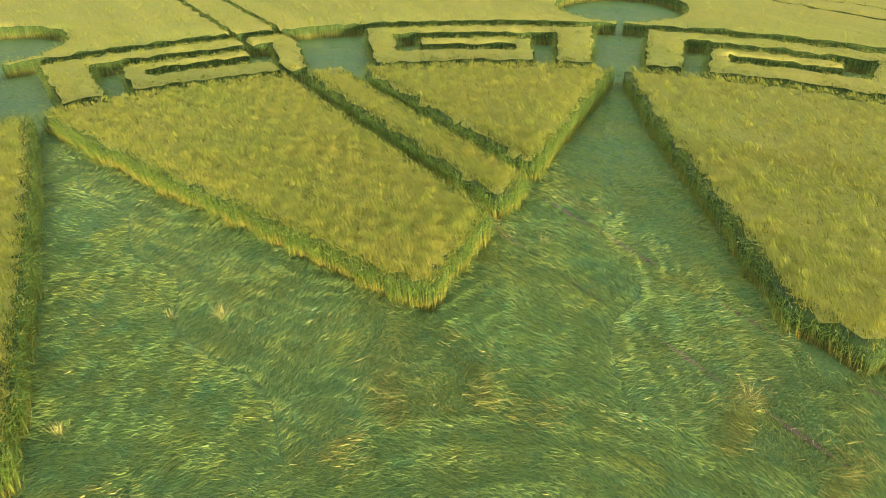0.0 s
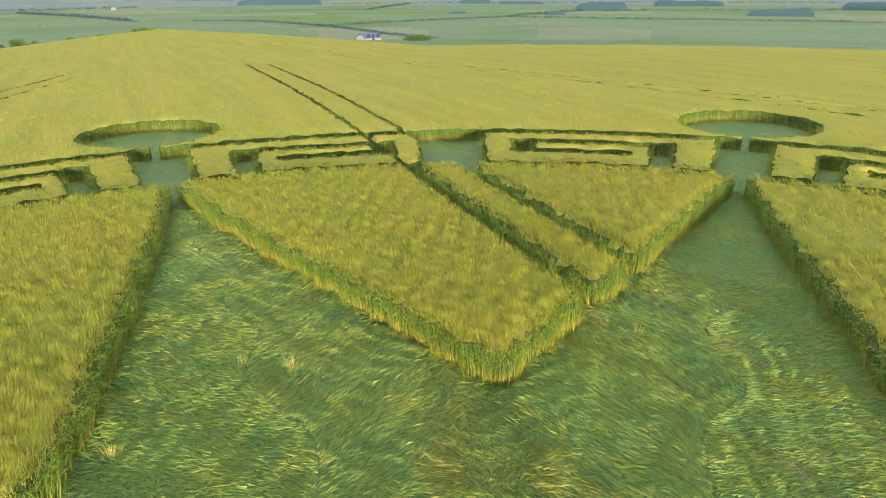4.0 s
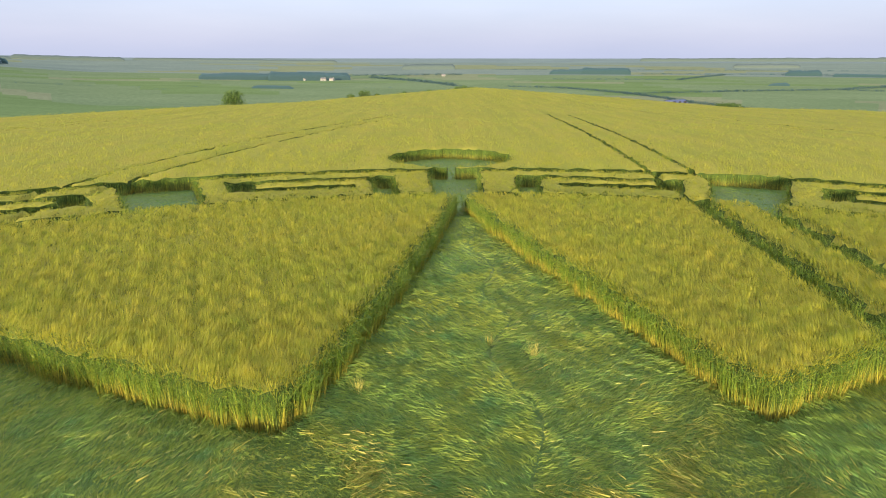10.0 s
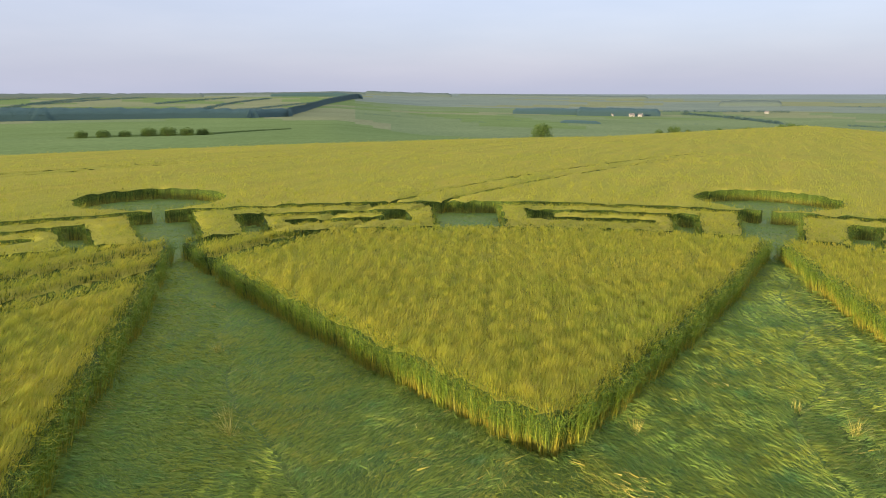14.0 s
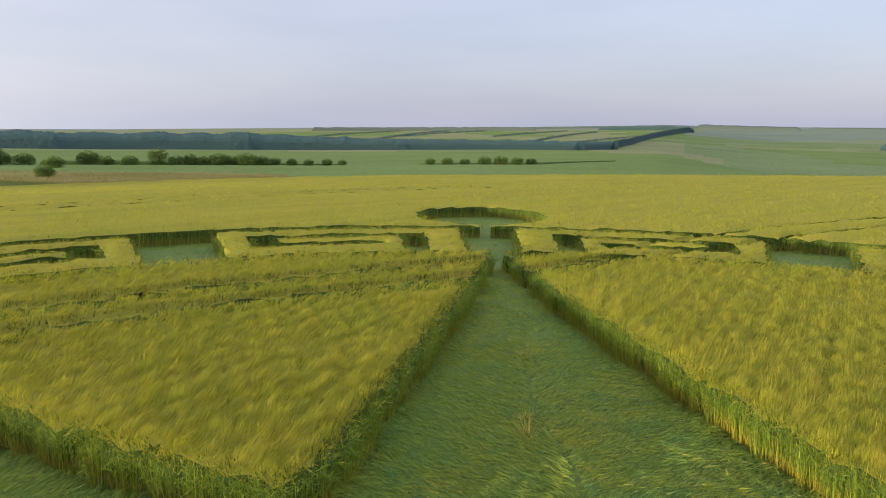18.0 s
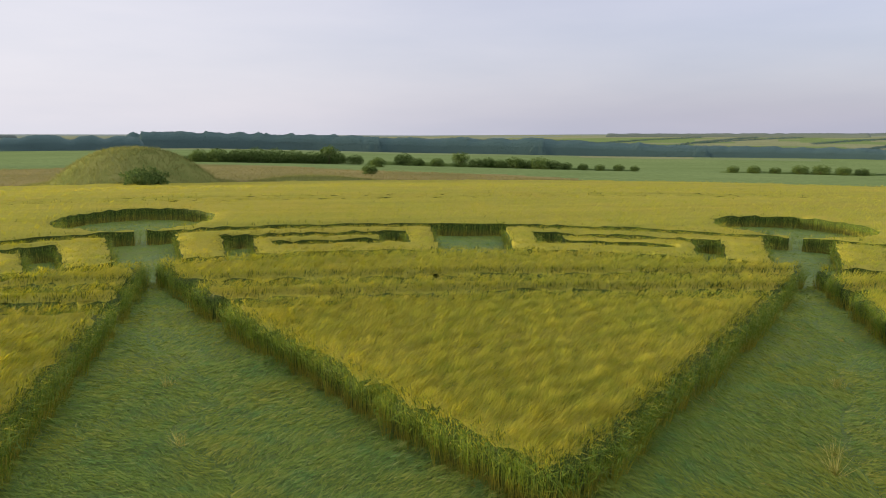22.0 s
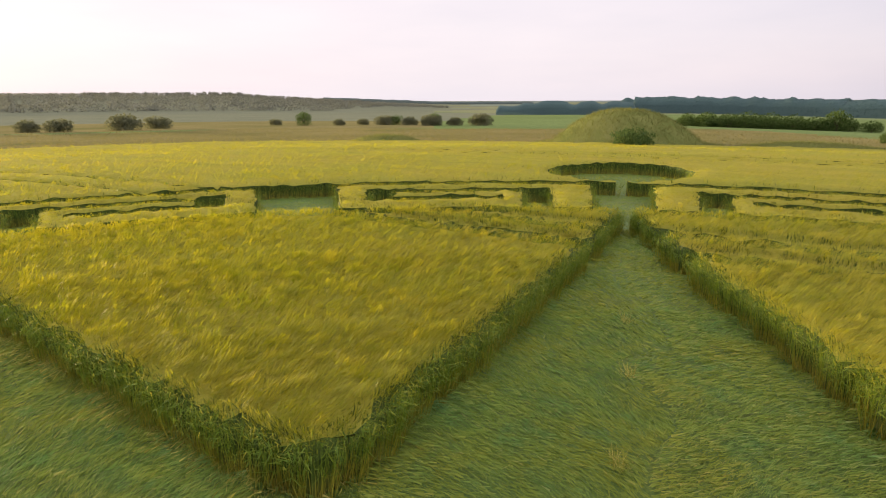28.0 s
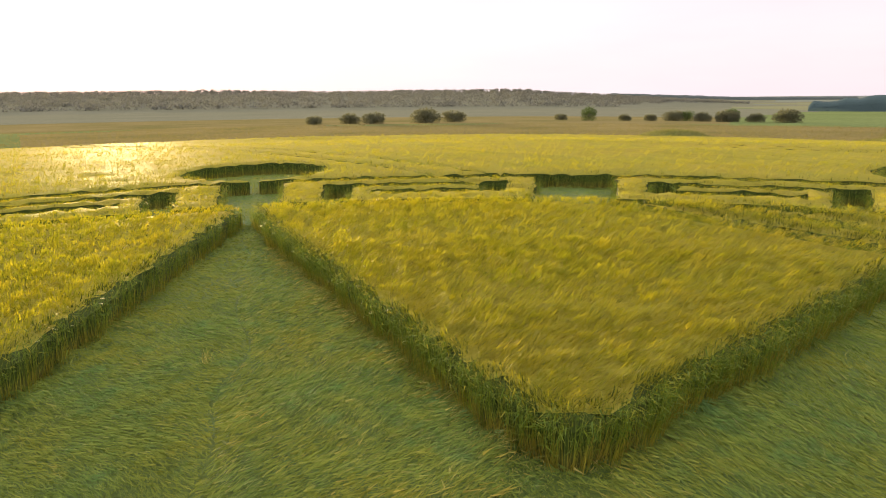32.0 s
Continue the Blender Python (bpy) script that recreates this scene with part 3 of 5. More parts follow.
def scatter(rng, keep, box, density):
    """Random places in a box (x0, y0, x1, y1) that keep() lets stand."""
    n = int((box[2] - box[0]) * (box[3] - box[1]) * density)
    x, y = rng.uniform(box[0], box[2], n), rng.uniform(box[1], box[3], n)
    ok = keep(x, y)
    return x[ok], y[ok]


def stalk_mesh(a, b, rng, density, wide=0.0048, high=HIGH, depth=0.24):
    """Upright stalks along the walls that run from places a to places b, in loose clumps, with nodding ears."""
    run = np.hypot(*(b - a).T)
    n = rng.poisson(run * np.where(np.hypot(*a.T) > 39, np.minimum(density, 8), np.where(abs(np.hypot(*a.T) - R_WEDGE) < 0.3, density * 0.4, density)))
    k = np.repeat(np.arange(len(a)), n)
    u = rng.uniform(0, 1, len(k))
    way = (b - a) / np.maximum(run, 1e-6)[:, None]
    out = np.c_[way[:, 1], -way[:, 0]][k]
    p = a[k] + (b - a)[k] * u[:, None]
    clump = 1.6 * ripple(p[:, 0], p[:, 1], 7, 41)
    p = p + out * (rng.uniform(-0.05, depth, len(k)) * (0.55 + 0.5 * clump))[:, None]
    z = ground(p[:, 0], p[:, 1])
    m = len(k)
    tall = high * (1.02 - 0.4 * rng.uniform(0, 1, m) ** 2 + 0.07 * clump)
    by_track = (off_track(*p.T) < tram_wide(*p.T) + 0.3) & (np.hypot(*p.T) < R_FIELD)
    tall = np.where(by_track, tall * 0.82, tall)  # lower and without ears along the wheel tracks
    bow = rng.normal(0, 0.1, (m, 2)) + out * (rng.uniform(-0.05, 0.10, m) + 0.08 * clump)[:, None] + np.array([math.cos(WIND), math.sin(WIND)]) * 0.05
    turn = rng.uniform(0, math.pi, m)
    side = np.c_[np.cos(turn), np.sin(turn), 0 * turn] * (wide * rng.uniform(0.6, 1.6, m))[:, None]
    foot = np.c_[p, z - 0.02]
    tip = np.c_[p + bow, z + tall]
    # a leaf half-way up, and the ear that nods over from the tip
    at = (foot + tip) * 0.5 + np.c_[np.zeros((m, 2)), rng.uniform(-0.1, 0.2, m)]
    blade = np.c_[rng.normal(0, 0.12, (m, 2)) + out * 0.04, rng.uniform(-0.08, 0.2, m)]
    nod = rng.normal(WIND, 1.0, m)
    has_ear = (rng.uniform(0, 1, m) < 0.4) & ~by_track
    hang = np.c_[np.cos(nod) * 0.12, np.sin(nod) * 0.12, rng.uniform(-0.08, 0.07, m)] + np.c_[out * 0.04, np.zeros(m)]
    high_at = foot + (tip - foot) * rng.uniform(0.7, 0.92, m)[:, None]
    flag = np.c_[rng.normal(0, 0.09, (m, 2)) + out * 0.07, rng.uniform(-0.12, 0.1, m)]  # the uppermost leaf
    verts = np.concatenate([foot - side, foot + side, tip, at - side * 1.5, at + side * 1.5, at + blade, high_at - side * 1.6, high_at + side * 1.6, high_at + flag, tip - side * 1.3, tip + side * 1.3, tip + hang])
    i = np.arange(m)
    faces = np.concatenate([np.c_[j + k * m, j + (k + 1) * m, j + (k + 2) * m] for k, j in ((0, i), (3, i), (6, i), (9, i[has_ear]))])
    mid = at[:, 2] - z
    tone = 0.16 * clump + rng.normal(0, 0.08, m)  # some clumps are yellow further up than others
    rise = np.concatenate([tone, tone, tall + tone, mid + 0.25, mid + 0.25, mid + blade[:, 2] + 0.35, np.full(3 * m, 0.72), tall, tall, tall])
    return mesh_of("stalks", verts, faces, [STALKS, EARS], np.r_[np.zeros(3 * m), np.ones(has_ear.sum())], rise=rise)


def standing(name, v, f, ears, rng, walls, keep, label, group="", kind="", tops=0.2, wide=0.009, rough=0.11, tuft=9, spread=0.1, fringe=HIGH, sink=0.04, deep=1.0, lift=0.08, green_brink=False):
    """A block of standing barley: canopy, inner walls coloured dark for shade, ears on top and stalks along its walls.
    """
    thing = tagged(new(name), label, "barley", group, kind)
    a, b = [], []
    for piece in pieces(f):
        top, wall, p, q = crop_meshes(v, piece, sink=sink, green_brink=green_brink)
        part("canopy", top, thing)
        part("inner_wall", wall, thing, "sheet behind the outer stalks, stem colours darkened for the shade inside")
        a.append(p), b.append(q)
    a, b = np.concatenate(a), np.concatenate(b)
    if len(ears[0]):
        part("ear_cover", ear_mesh(*ears, rng, keep, tops, wide, HIGH, rough, tuft, spread, deep, lift), thing, "pale golden bearded ears leaning with the wind", "stuff")
    if walls:
        part("stalk_fringe", stalk_mesh(a, b, rng, walls, high=fringe), thing, "upright stalks, yellow below and green above", "stuff")
    return thing


def track_points(box):
    """Edges of the wheel tracks inside a box, as points and as pairs of their numbers."""
    pts, pairs = [], []
    for line in TRACKS:
        for side, more in ((-1, 0), (1, 0), (-1, 0.12), (1, 0.12)):
            p = beside(line, side * (tram_wide(*line.T) + more))
            ok = (p[:, 0] > box[0]) & (p[:, 0] < box[2]) & (p[:, 1] > box[1]) & (p[:, 1] < box[3])
            where = np.flatnonzero(ok)
            base = len(pts)
            pts += [tuple(q) for q in p[where]]
            pairs += [(base + n, base + n + 1) for n in range(len(where) - 1) if where[n + 1] == where[n] + 1]
    return pts, pairs


def closed(points, base):
    n = len(points)
    return [(base + k, base + (k + 1) % n) for k in range(n)]


def free(x, y):
    return off_track(x, y) > tram_wide(x, y)

# ---- the ground, to the horizon ----
RADII = np.unique(np.r_[0, np.arange(4, 76, 6), np.arange(76, 160, 4), np.geomspace(160, 4400, 46)])
TURNS = np.arange(-180, 180, 1.5)


def land_index(b, d):
    """Which cover the land has there."""
    if d < float(field_end(b)) + 1:
        return 0
    if 52 < b < 172 and d < np.interp(b, [52, 64, 75, 90], [88, 96, 122, 150]) + 8 * math.sin(b * 0.21):
        return 1
    if 25 < b <= 66 and d < field_end(b) + 3:
        return 1
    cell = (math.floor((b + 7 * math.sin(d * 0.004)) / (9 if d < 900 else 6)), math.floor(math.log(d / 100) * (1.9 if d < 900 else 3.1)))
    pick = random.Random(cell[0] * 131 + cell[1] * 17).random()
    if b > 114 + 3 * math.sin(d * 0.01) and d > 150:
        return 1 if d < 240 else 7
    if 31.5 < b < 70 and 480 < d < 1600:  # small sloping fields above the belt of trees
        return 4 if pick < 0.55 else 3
    # farther fields take the colours with haze mixed in
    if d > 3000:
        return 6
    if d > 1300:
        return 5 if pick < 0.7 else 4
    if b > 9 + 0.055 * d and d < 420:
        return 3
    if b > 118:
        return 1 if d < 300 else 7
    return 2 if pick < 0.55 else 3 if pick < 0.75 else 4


def build_land():
    d, b = np.meshgrid(RADII[1:], TURNS, indexing="ij")
    x, y = HUB.x - d * np.sin(np.radians(b)), HUB.y + d * np.cos(np.radians(b))
    verts = np.c_[x.ravel(), y.ravel(), ground(x, y).ravel() - 0.02]
    verts = np.r_[verts, [(HUB.x, HUB.y, float(ground(HUB.x, HUB.y)) - 0.02)]]
    rows, cols = d.shape
    faces, which = [], []
    for i in range(rows - 1):
        for j in range(cols):
            k = (j + 1) % cols
            faces.append((i * cols + j, i * cols + k, (i + 1) * cols + k, (i + 1) * cols + j))
            which.append(land_index(TURNS[j] + 0.75, (RADII[1 + i] + RADII[2 + i]) / 2))
    mats = [SOIL, ROUGH_GRASS, PASTURE, GREEN_FIELD, PALE_FIELD, HAZED_FIELD, HAZED_DOWN, HAZED_HILLSIDE]
    centre = len(verts) - 1
    me = mesh_of("ground", verts, faces, mats, which, smooth=True)
    hub = mesh_of("ground_middle", np.r_[verts[:cols], verts[centre:]], [(cols, (j + 1) % cols, j) for j in range(cols)], [SOIL])
    land = tagged(new("ground", me), "rolling farmland of green and pale fields reaching the horizon", "ground", kind="structure")
    bm = bmesh.new()
    bm.from_mesh(me)
    bm.from_mesh(hub)
    bmesh.ops.remove_doubles(bm, verts=bm.verts, dist=0.001)
    bm.to_mesh(me)
    bm.free()
    return land


build_land()

# ---- standing barley: the seven blocks between the points ----
rng = np.random.default_rng(11)
for n in range(7):
    a, r, l = wedge_corners(n)
    g = math.degrees(TIP_GAP / R_WEDGE)
    arc = [spot(R_WEDGE, t) for t in np.linspace(n * STEP + g, (n + 1) * STEP - g, 60)]
    rim = wall_line(n, 0, 0.35)[:-1] + arc[:-1] + wall_line(n, 1, 0.35)[:0:-1]
    inner = [spot(p, t) for p in np.arange(8.6, R_WEDGE, 0.26) for t in np.arange(n * STEP, (n + 1) * STEP, 15 / p)]
    inner = [p for p in inner if in_wedge(n, p[0] + 0.001, p[1])]
    box = (min(p[0] for p in rim), min(p[1] for p in rim), max(p[0] for p in rim), max(p[1] for p in rim))
    tp, te = track_points(box)
    base = len(rim) + len(inner)
    keep = lambda x, y, n=n: in_wedge(n, x, y) & free(x, y)
    v, f = cut_sheet(rim + inner + tp, closed(rim, 0) + [(i + base, j + base) for i, j in te], keep)
    near = n in (6, 0, 1, 2)
    share = 1.0 if near else 0.5 if n in (3, 5) else 0.06
    ears = np.concatenate([scatter(rng, lambda x, y: keep(x, y) & (np.hypot(x, y) >= lo) & (np.hypot(x, y) < hi), box, k * share / 9) for lo, hi, k in ((0, 13, 2500), (13, 18, 1600), (18, 25, 850))], 1)
    standing("standing_barley_wedge", v, f, ears, rng, 200 if near else 90 if n in (3, 5) else 20, keep, "wedge of ripening golden-green barley standing between two star points", "barley wedges round the star", wide=0.0075 if near else 0.01, tops=0.135, green_brink=True)

# ---- the band of keys ----
for n in range(7):
    for hand in (1, -1):
        turn = lambda u: n * STEP + hand * u
        us = np.unique(np.r_[KEY_U, np.arange(KEY_U[0], KEY_U[-1], 0.85)])
        rs = np.unique(np.r_[KEY_R, np.arange(R_KEY, R_KEY_OUT, 0.4)])
        pts = [spot(r, turn(u)) for r in rs for u in us]
        w = len(us)
        edges = [(i * w + j, i * w + j + 1) for i, r in enumerate(rs) if r in KEY_R for j in range(w - 1)]
        edges += [(i * w + j, (i + 1) * w + j) for j, u in enumerate(us) if u in KEY_U for i in range(len(rs) - 1)]
        p = np.array(pts)
        box = (*p.min(0), *p.max(0))
        tp, te = track_points(box)
        keep = lambda x, y: in_key(x, y) & free(x, y) & (((polar(x, y)[1] - n * STEP + 180) % 360 - 180) * hand > 0) & (abs((polar(x, y)[1] - n * STEP + 180) % 360 - 180) < 26)
        v, f = cut_sheet(pts + tp, edges + [(i + len(pts), j + len(pts)) for i, j in te], keep)
        near = n in (0, 1, 2, 3, 6)
        ears = scatter(rng, keep, box, (400 if near else 50) / 8)
        standing("standing_barley_key", v, f, ears, rng, 60 if near else 20, keep, "key-shaped strip of standing barley in the outer ring", "barley keys in the ring", tops=0.075, wide=0.0095, rough=0.02, tuft=8, spread=0.08, fringe=HIGH * 0.82, sink=0.0, deep=0.35, lift=0.15)

# ---- the field outside ----
def build_field():
    pts, edges = [], []

    def add(line, loop=False):
        base = len(pts)
        pts.extend(tuple(p) for p in line)
        edges.extend((base + k, base + k + 1) for k in range(len(line) - 1))
        if loop:
            edges.append((base + len(line) - 1, base))

    add([spot(R_FIELD, t) for t in np.arange(0, 360, 0.8)], True)
    for n in range(7):
        add([(lambda c: (c[0] + CIRCLE_R * math.cos(t), c[1] + CIRCLE_R * math.sin(t)))(spot(CIRCLE_AT, n * STEP)) for t in np.arange(0, 2 * math.pi, 0.1)], True)
        for side in (-1, 1):
            off = Vector(spot(1, n * STEP + 90)) * side * TIP_GAP
            add([tuple(Vector(spot(r, n * STEP)) + off) for r in (R_FIELD - 0.2, 31.5, 31.9)])
    ends = [(b, float(field_end(b))) for b in np.arange(-180, 180, 1.5)]
    add([(HUB.x - d * math.sin(radians(b)), HUB.y + d * math.cos(radians(b))) for b, d in ends], True)
    r = R_FIELD + 0.5
    while r < 160:
        gap = 0.5 + (r - R_FIELD) * 0.03
        k = int(2 * math.pi * r / (gap * 1.3))
        pts.extend(spot(r, 360 * (i + random.random() * 0.3) / k) for i in range(k))
        r += gap
    box = (-170, -170, 170, 170)
    tp, te = track_points(box)
    base = len(pts)
    edges.extend((i + base, j + base) for i, j in te)
    keep = lambda x, y: in_field(x, y) & free(x, y)
    v, f = cut_sheet(pts + tp, edges, keep)
    xs, ys = [], []
    for lo, hi, density in ((R_FIELD, 36, 150 / 6), (36, 44, 80 / 6), (44, 60, 36 / 6), (60, 150, 12 / 6)):
        x, y = scatter(rng, lambda x, y: keep(x, y) & (np.hypot(x, y) >= lo) & (np.hypot(x, y) < hi) & (bearing(x, y) > -80), (-hi, -hi, hi, hi), density)
        xs.append(x), ys.append(y)
    standing("barley_field", v, f, (np.concatenate(xs), np.concatenate(ys)), rng, 60, keep, "wide field of ripening golden-green barley round the figure", kind="stuff", fringe=HIGH * 0.88, sink=0.0, tops=0.17, wide=0.011, rough=0.07, tuft=6, spread=0.16, deep=0.4, lift=0.12)


build_field()

# ---- the flattened floor ----
def is_flat(x, y):
    r, _ = polar(x, y)
    up = in_key(x, y) | in_field(x, y)
    for n in range(7):
        up |= in_wedge(n, x, y)
    return ~up & (np.hypot(x - HUB.x, y - HUB.y) < 60)


def lay_way(x, y, rng):
    """The way the stems lie, as an angle."""
    r, a = polar(x, y)
    u = ((a / STEP + 0.5) % 1 - 0.5) * STEP  # degrees from the nearest point's middle line
    out = np.radians(a + 90)  # outwards
    u = u + np.degrees(0.9 * ripple(x, y, 1.1, 61) / np.maximum(r, 4))  # the parting wanders
    ray = out + np.sign(u) * radians(58)
    swirl = out + radians(75)
    band = out + radians(90) * np.sign(np.sin(r * 5))
    circle = out + radians(90)
    mid = abs(((a / STEP) % 1 - 0.5) * STEP)  # degrees from the middle line of the nearest standing wedge
    ray = np.where((r * np.radians(mid) < 0.65) & (r < 10), out + math.pi, ray)
    w = np.where(r < 6.4, swirl, np.where(r < R_WEDGE - 0.3, ray, np.where(r < R_FIELD, band, circle)))
    return w + 0.5 * ripple(x, y, 0.7, 21) + 0.7 * ripple(x, y, 2.6, 22) + rng.normal(0, 0.42, len(x))


def ridge(x, y):
    """The low comb where the two sides of a star point were pressed apart."""
    r, a = polar(x, y)
    u = ((a / STEP + 0.5) % 1 - 0.5) * STEP
    across = r * np.radians(u) + 0.9 * ripple(x, y, 1.1, 61)
    return np.where((r > 7.5) & (r < R_WEDGE - 1), 0.09 * np.exp(-((across / 0.3) ** 2)) * (0.6 + 0.5 * np.sin(r * 2.1)), 0)


def rut(x, y):
    """Wheel tracks still show as furrows under the pressed crop."""
    return 0.07 * np.exp(-((off_track(x, y) / 0.16) ** 2))


def combed(x, y):
    """Overlapping rows in which the crop was pressed down inside the star points, -0.5 to 0.5 from their backs to their brows."""
    r, a = polar(x, y)
    u = ((a / STEP + 0.5) % 1 - 0.5) * STEP
    u = u + np.degrees(0.9 * ripple(x, y, 1.1, 61) / np.maximum(r, 4))
    mid = np.round(a / STEP) * STEP  # the point's middle line
    way = np.radians(mid + 90 + np.sign(u) * 58)
    along = x * np.cos(way) + y * np.sin(way) + 0.35 * ripple(x, y, 1.6, 81) + 0.12 * ripple(x, y, 6, 82)
    swept = r - 0.5 * ripple(x, y, 1.2, 83)
    row = np.where(r < 6.4, swept / 0.6, along / 0.46) % 1
    return np.where(r < R_WEDGE, (row ** 1.6 - 0.4) * np.clip(0.5 + 1.3 * ripple(x, y, 1.9, 84), 0, 1), 0)


def swell(x, y):
    """Relief of the pressed crop in metres: low heaps and combed ridges."""
    return np.maximum(0.005, 0.06 * (1 + 1.3 * ripple(x, y, 2.6, 4)) + 0.04 * ripple(x, y, 7, 6) + 0.11 * combed(x, y) + ridge(x, y) - rut(x, y))


def lay_mesh(x, y, rng, length, wide, mat, lift=0.05, way=None):
    """Pressed-down stems: slim blades that lie on one another and rise a little to their tips."""
    n = len(x)
    z = ground(x, y) + swell(x, y) + rng.uniform(-0.02, lift, n)
    w = lay_way(x, y, rng) if way is None else way
    size = length * rng.uniform(0.5, 1.3, n)
    d = np.c_[np.cos(w), np.sin(w)]
    s = np.c_[-np.sin(w), np.cos(w)] * (wide * rng.uniform(0.6, 1.4, n))[:, None]
    roll = rng.normal(0, 0.006, n)
    p0 = np.c_[x, y] - s
    p1 = np.c_[x, y] + s
    p2 = np.c_[x, y] + d * size[:, None]
    rise = rng.normal(0.2, 0.08, n) * size
    verts = np.concatenate([np.c_[p0, z - roll], np.c_[p1, z + roll], np.c_[p2, z + rise]])
    i = np.arange(n)
    return mesh_of("stems", verts, np.c_[i, i + n, i + 2 * n], [mat])


def straw_places(rng):
    """Patches where broken stems show pale: beside the paths into the middle, along its rim and along some walls."""
    xs, ys = [], []

    def patch(x, y, rx, ry, turn, count):
        p = rng.normal(0, 0.5, (count, 2)) * (rx, ry)
        c, s = math.cos(turn), math.sin(turn)
        xs.append(x + p[:, 0] * c - p[:, 1] * s), ys.append(y + p[:, 0] * s + p[:, 1] * c)

    for n in range(7):
        for side in (-1, 1):
            a = (n + 0.5) * STEP + side * rng.uniform(7.5, 10)
            patch(*spot(8.0, a + side * 1.0), 0.25, 0.6, radians(a), 60)
    for a in np.arange(0, 360, 9.5):
        if rng.uniform() < 0.6:
            patch(*spot(6.5 + rng.normal(0, 0.15), a), 0.9, 0.18, radians(a + rng.normal(0, 12)), 70)
    for x, y, rx, ry, turn, count in ((10.3, 9.4, 0.3, 1.2, 0.2, 300), (7.8, 9.5, 0.25, 0.8, -0.3, 220), (9.3, 2.2, 0.5, 1.6, 0.0, 300), (7.3, 1.2, 0.5, 1.3, 0.2, 360), (7.2, 2.6, 0.3, 0.7, 0.8, 200), (-2.2, 7.0, 0.4, 0.8, 0.5, 250)):
        patch(x, y, rx, ry, turn, count)
    a, r, l = wedge_corners(2)  # loose straw along the foot of one wall
    for u in np.linspace(0, 0.75, 26):
        q = a + (l - a) * u
        out = np.array([(l - a)[1], -(l - a)[0]]) / np.linalg.norm(l - a)
        side = -1 if in_wedge(2, *(q + out * 0.4)) else 1
        patch(*(q + side * out * rng.uniform(0.25, 0.5)), 0.5, 0.35, rng.uniform(0, 3), 110)
    for _ in range(60):
        patch(*spot(rng.uniform(3, 20), rng.uniform(0, 360)), 0.3, 0.4, rng.uniform(0, 3), 35)
    x, y = np.concatenate(xs), np.concatenate(ys)
    ok = is_flat(x, y)
    return x[ok], y[ok]


def straw_tuft(x, y, seed, high=0.35, label="pale straw tuft sprung up from the flattened crop"):
    """A few stems that have sprung up again, fanning out from one root."""
    rng = np.random.default_rng(seed)
    n = 46
    a, lean = rng.uniform(0, 2 * math.pi, n), rng.uniform(0.2, 1.25, n)
    size = high * rng.uniform(0.6, 1.3, n)
    foot = rng.normal(0, 0.05, (n, 2))
    way = np.c_[np.cos(a) * np.sin(lean), np.sin(a) * np.sin(lean), np.cos(lean)] * size[:, None]
    side = np.c_[-np.sin(a), np.cos(a), 0 * a] * 0.006
    base = np.c_[foot, np.zeros(n)]
    verts = np.concatenate([base - side, base + side, base + way])
    i = np.arange(n)
    ob = tagged(new("straw_tuft", mesh_of("straw_tuft", verts, np.c_[i, i + n, i + 2 * n], [STRAW])), label, "straw tuft", "straw tufts on the star")
    ob.location = (x, y, float(ground(x, y) + swell(x, y)) - 0.03)


def seen_side(x, y):
    """All of the walked side of the figure, and a few of the stems elsewhere."""
    b = bearing(x, y)
    return (b > -82) | (b < -172) | (np.sin(x * 9173.1 + y * 7351.7) > 0.92)


def fans(rng):
    """Golden fans of stems pushed aside along both edges of the paths from the middle to the blocks of standing crop."""
    xs, ys, ways = [], [], []
    for n in range(7):
        for side in (-1, 1):
            for r0, r1, off, count in ((6.3, 7.5, 6.4, 520), (7.6, 8.6, 5.2, 160)):
                r = rng.uniform(r0, r1, count)
                a = (n + 0.5) * STEP + side * (off + rng.normal(0, 1.2, count))
                xs.append(-r * np.sin(np.radians(a))), ys.append(r * np.cos(np.radians(a)))
                ways.append(np.radians(a + 90 + side * (75 - 90 * (r - 6.9))) + rng.normal(0, 0.45, count))
    for a0, a1 in ((-46, -37), (-14, -6), (10, 16), (33, 39), (60, 66), (86, 92), (112, 118)):
        r, a = rng.normal(6.2, 0.2, 300), rng.uniform(a0, a1, 300)
        xs.append(-r * np.sin(np.radians(a))), ys.append(r * np.cos(np.radians(a)))
        ways.append(np.radians(a + 180) + rng.normal(0, 0.45, 300))
    return np.concatenate(xs), np.concatenate(ys), np.concatenate(ways)


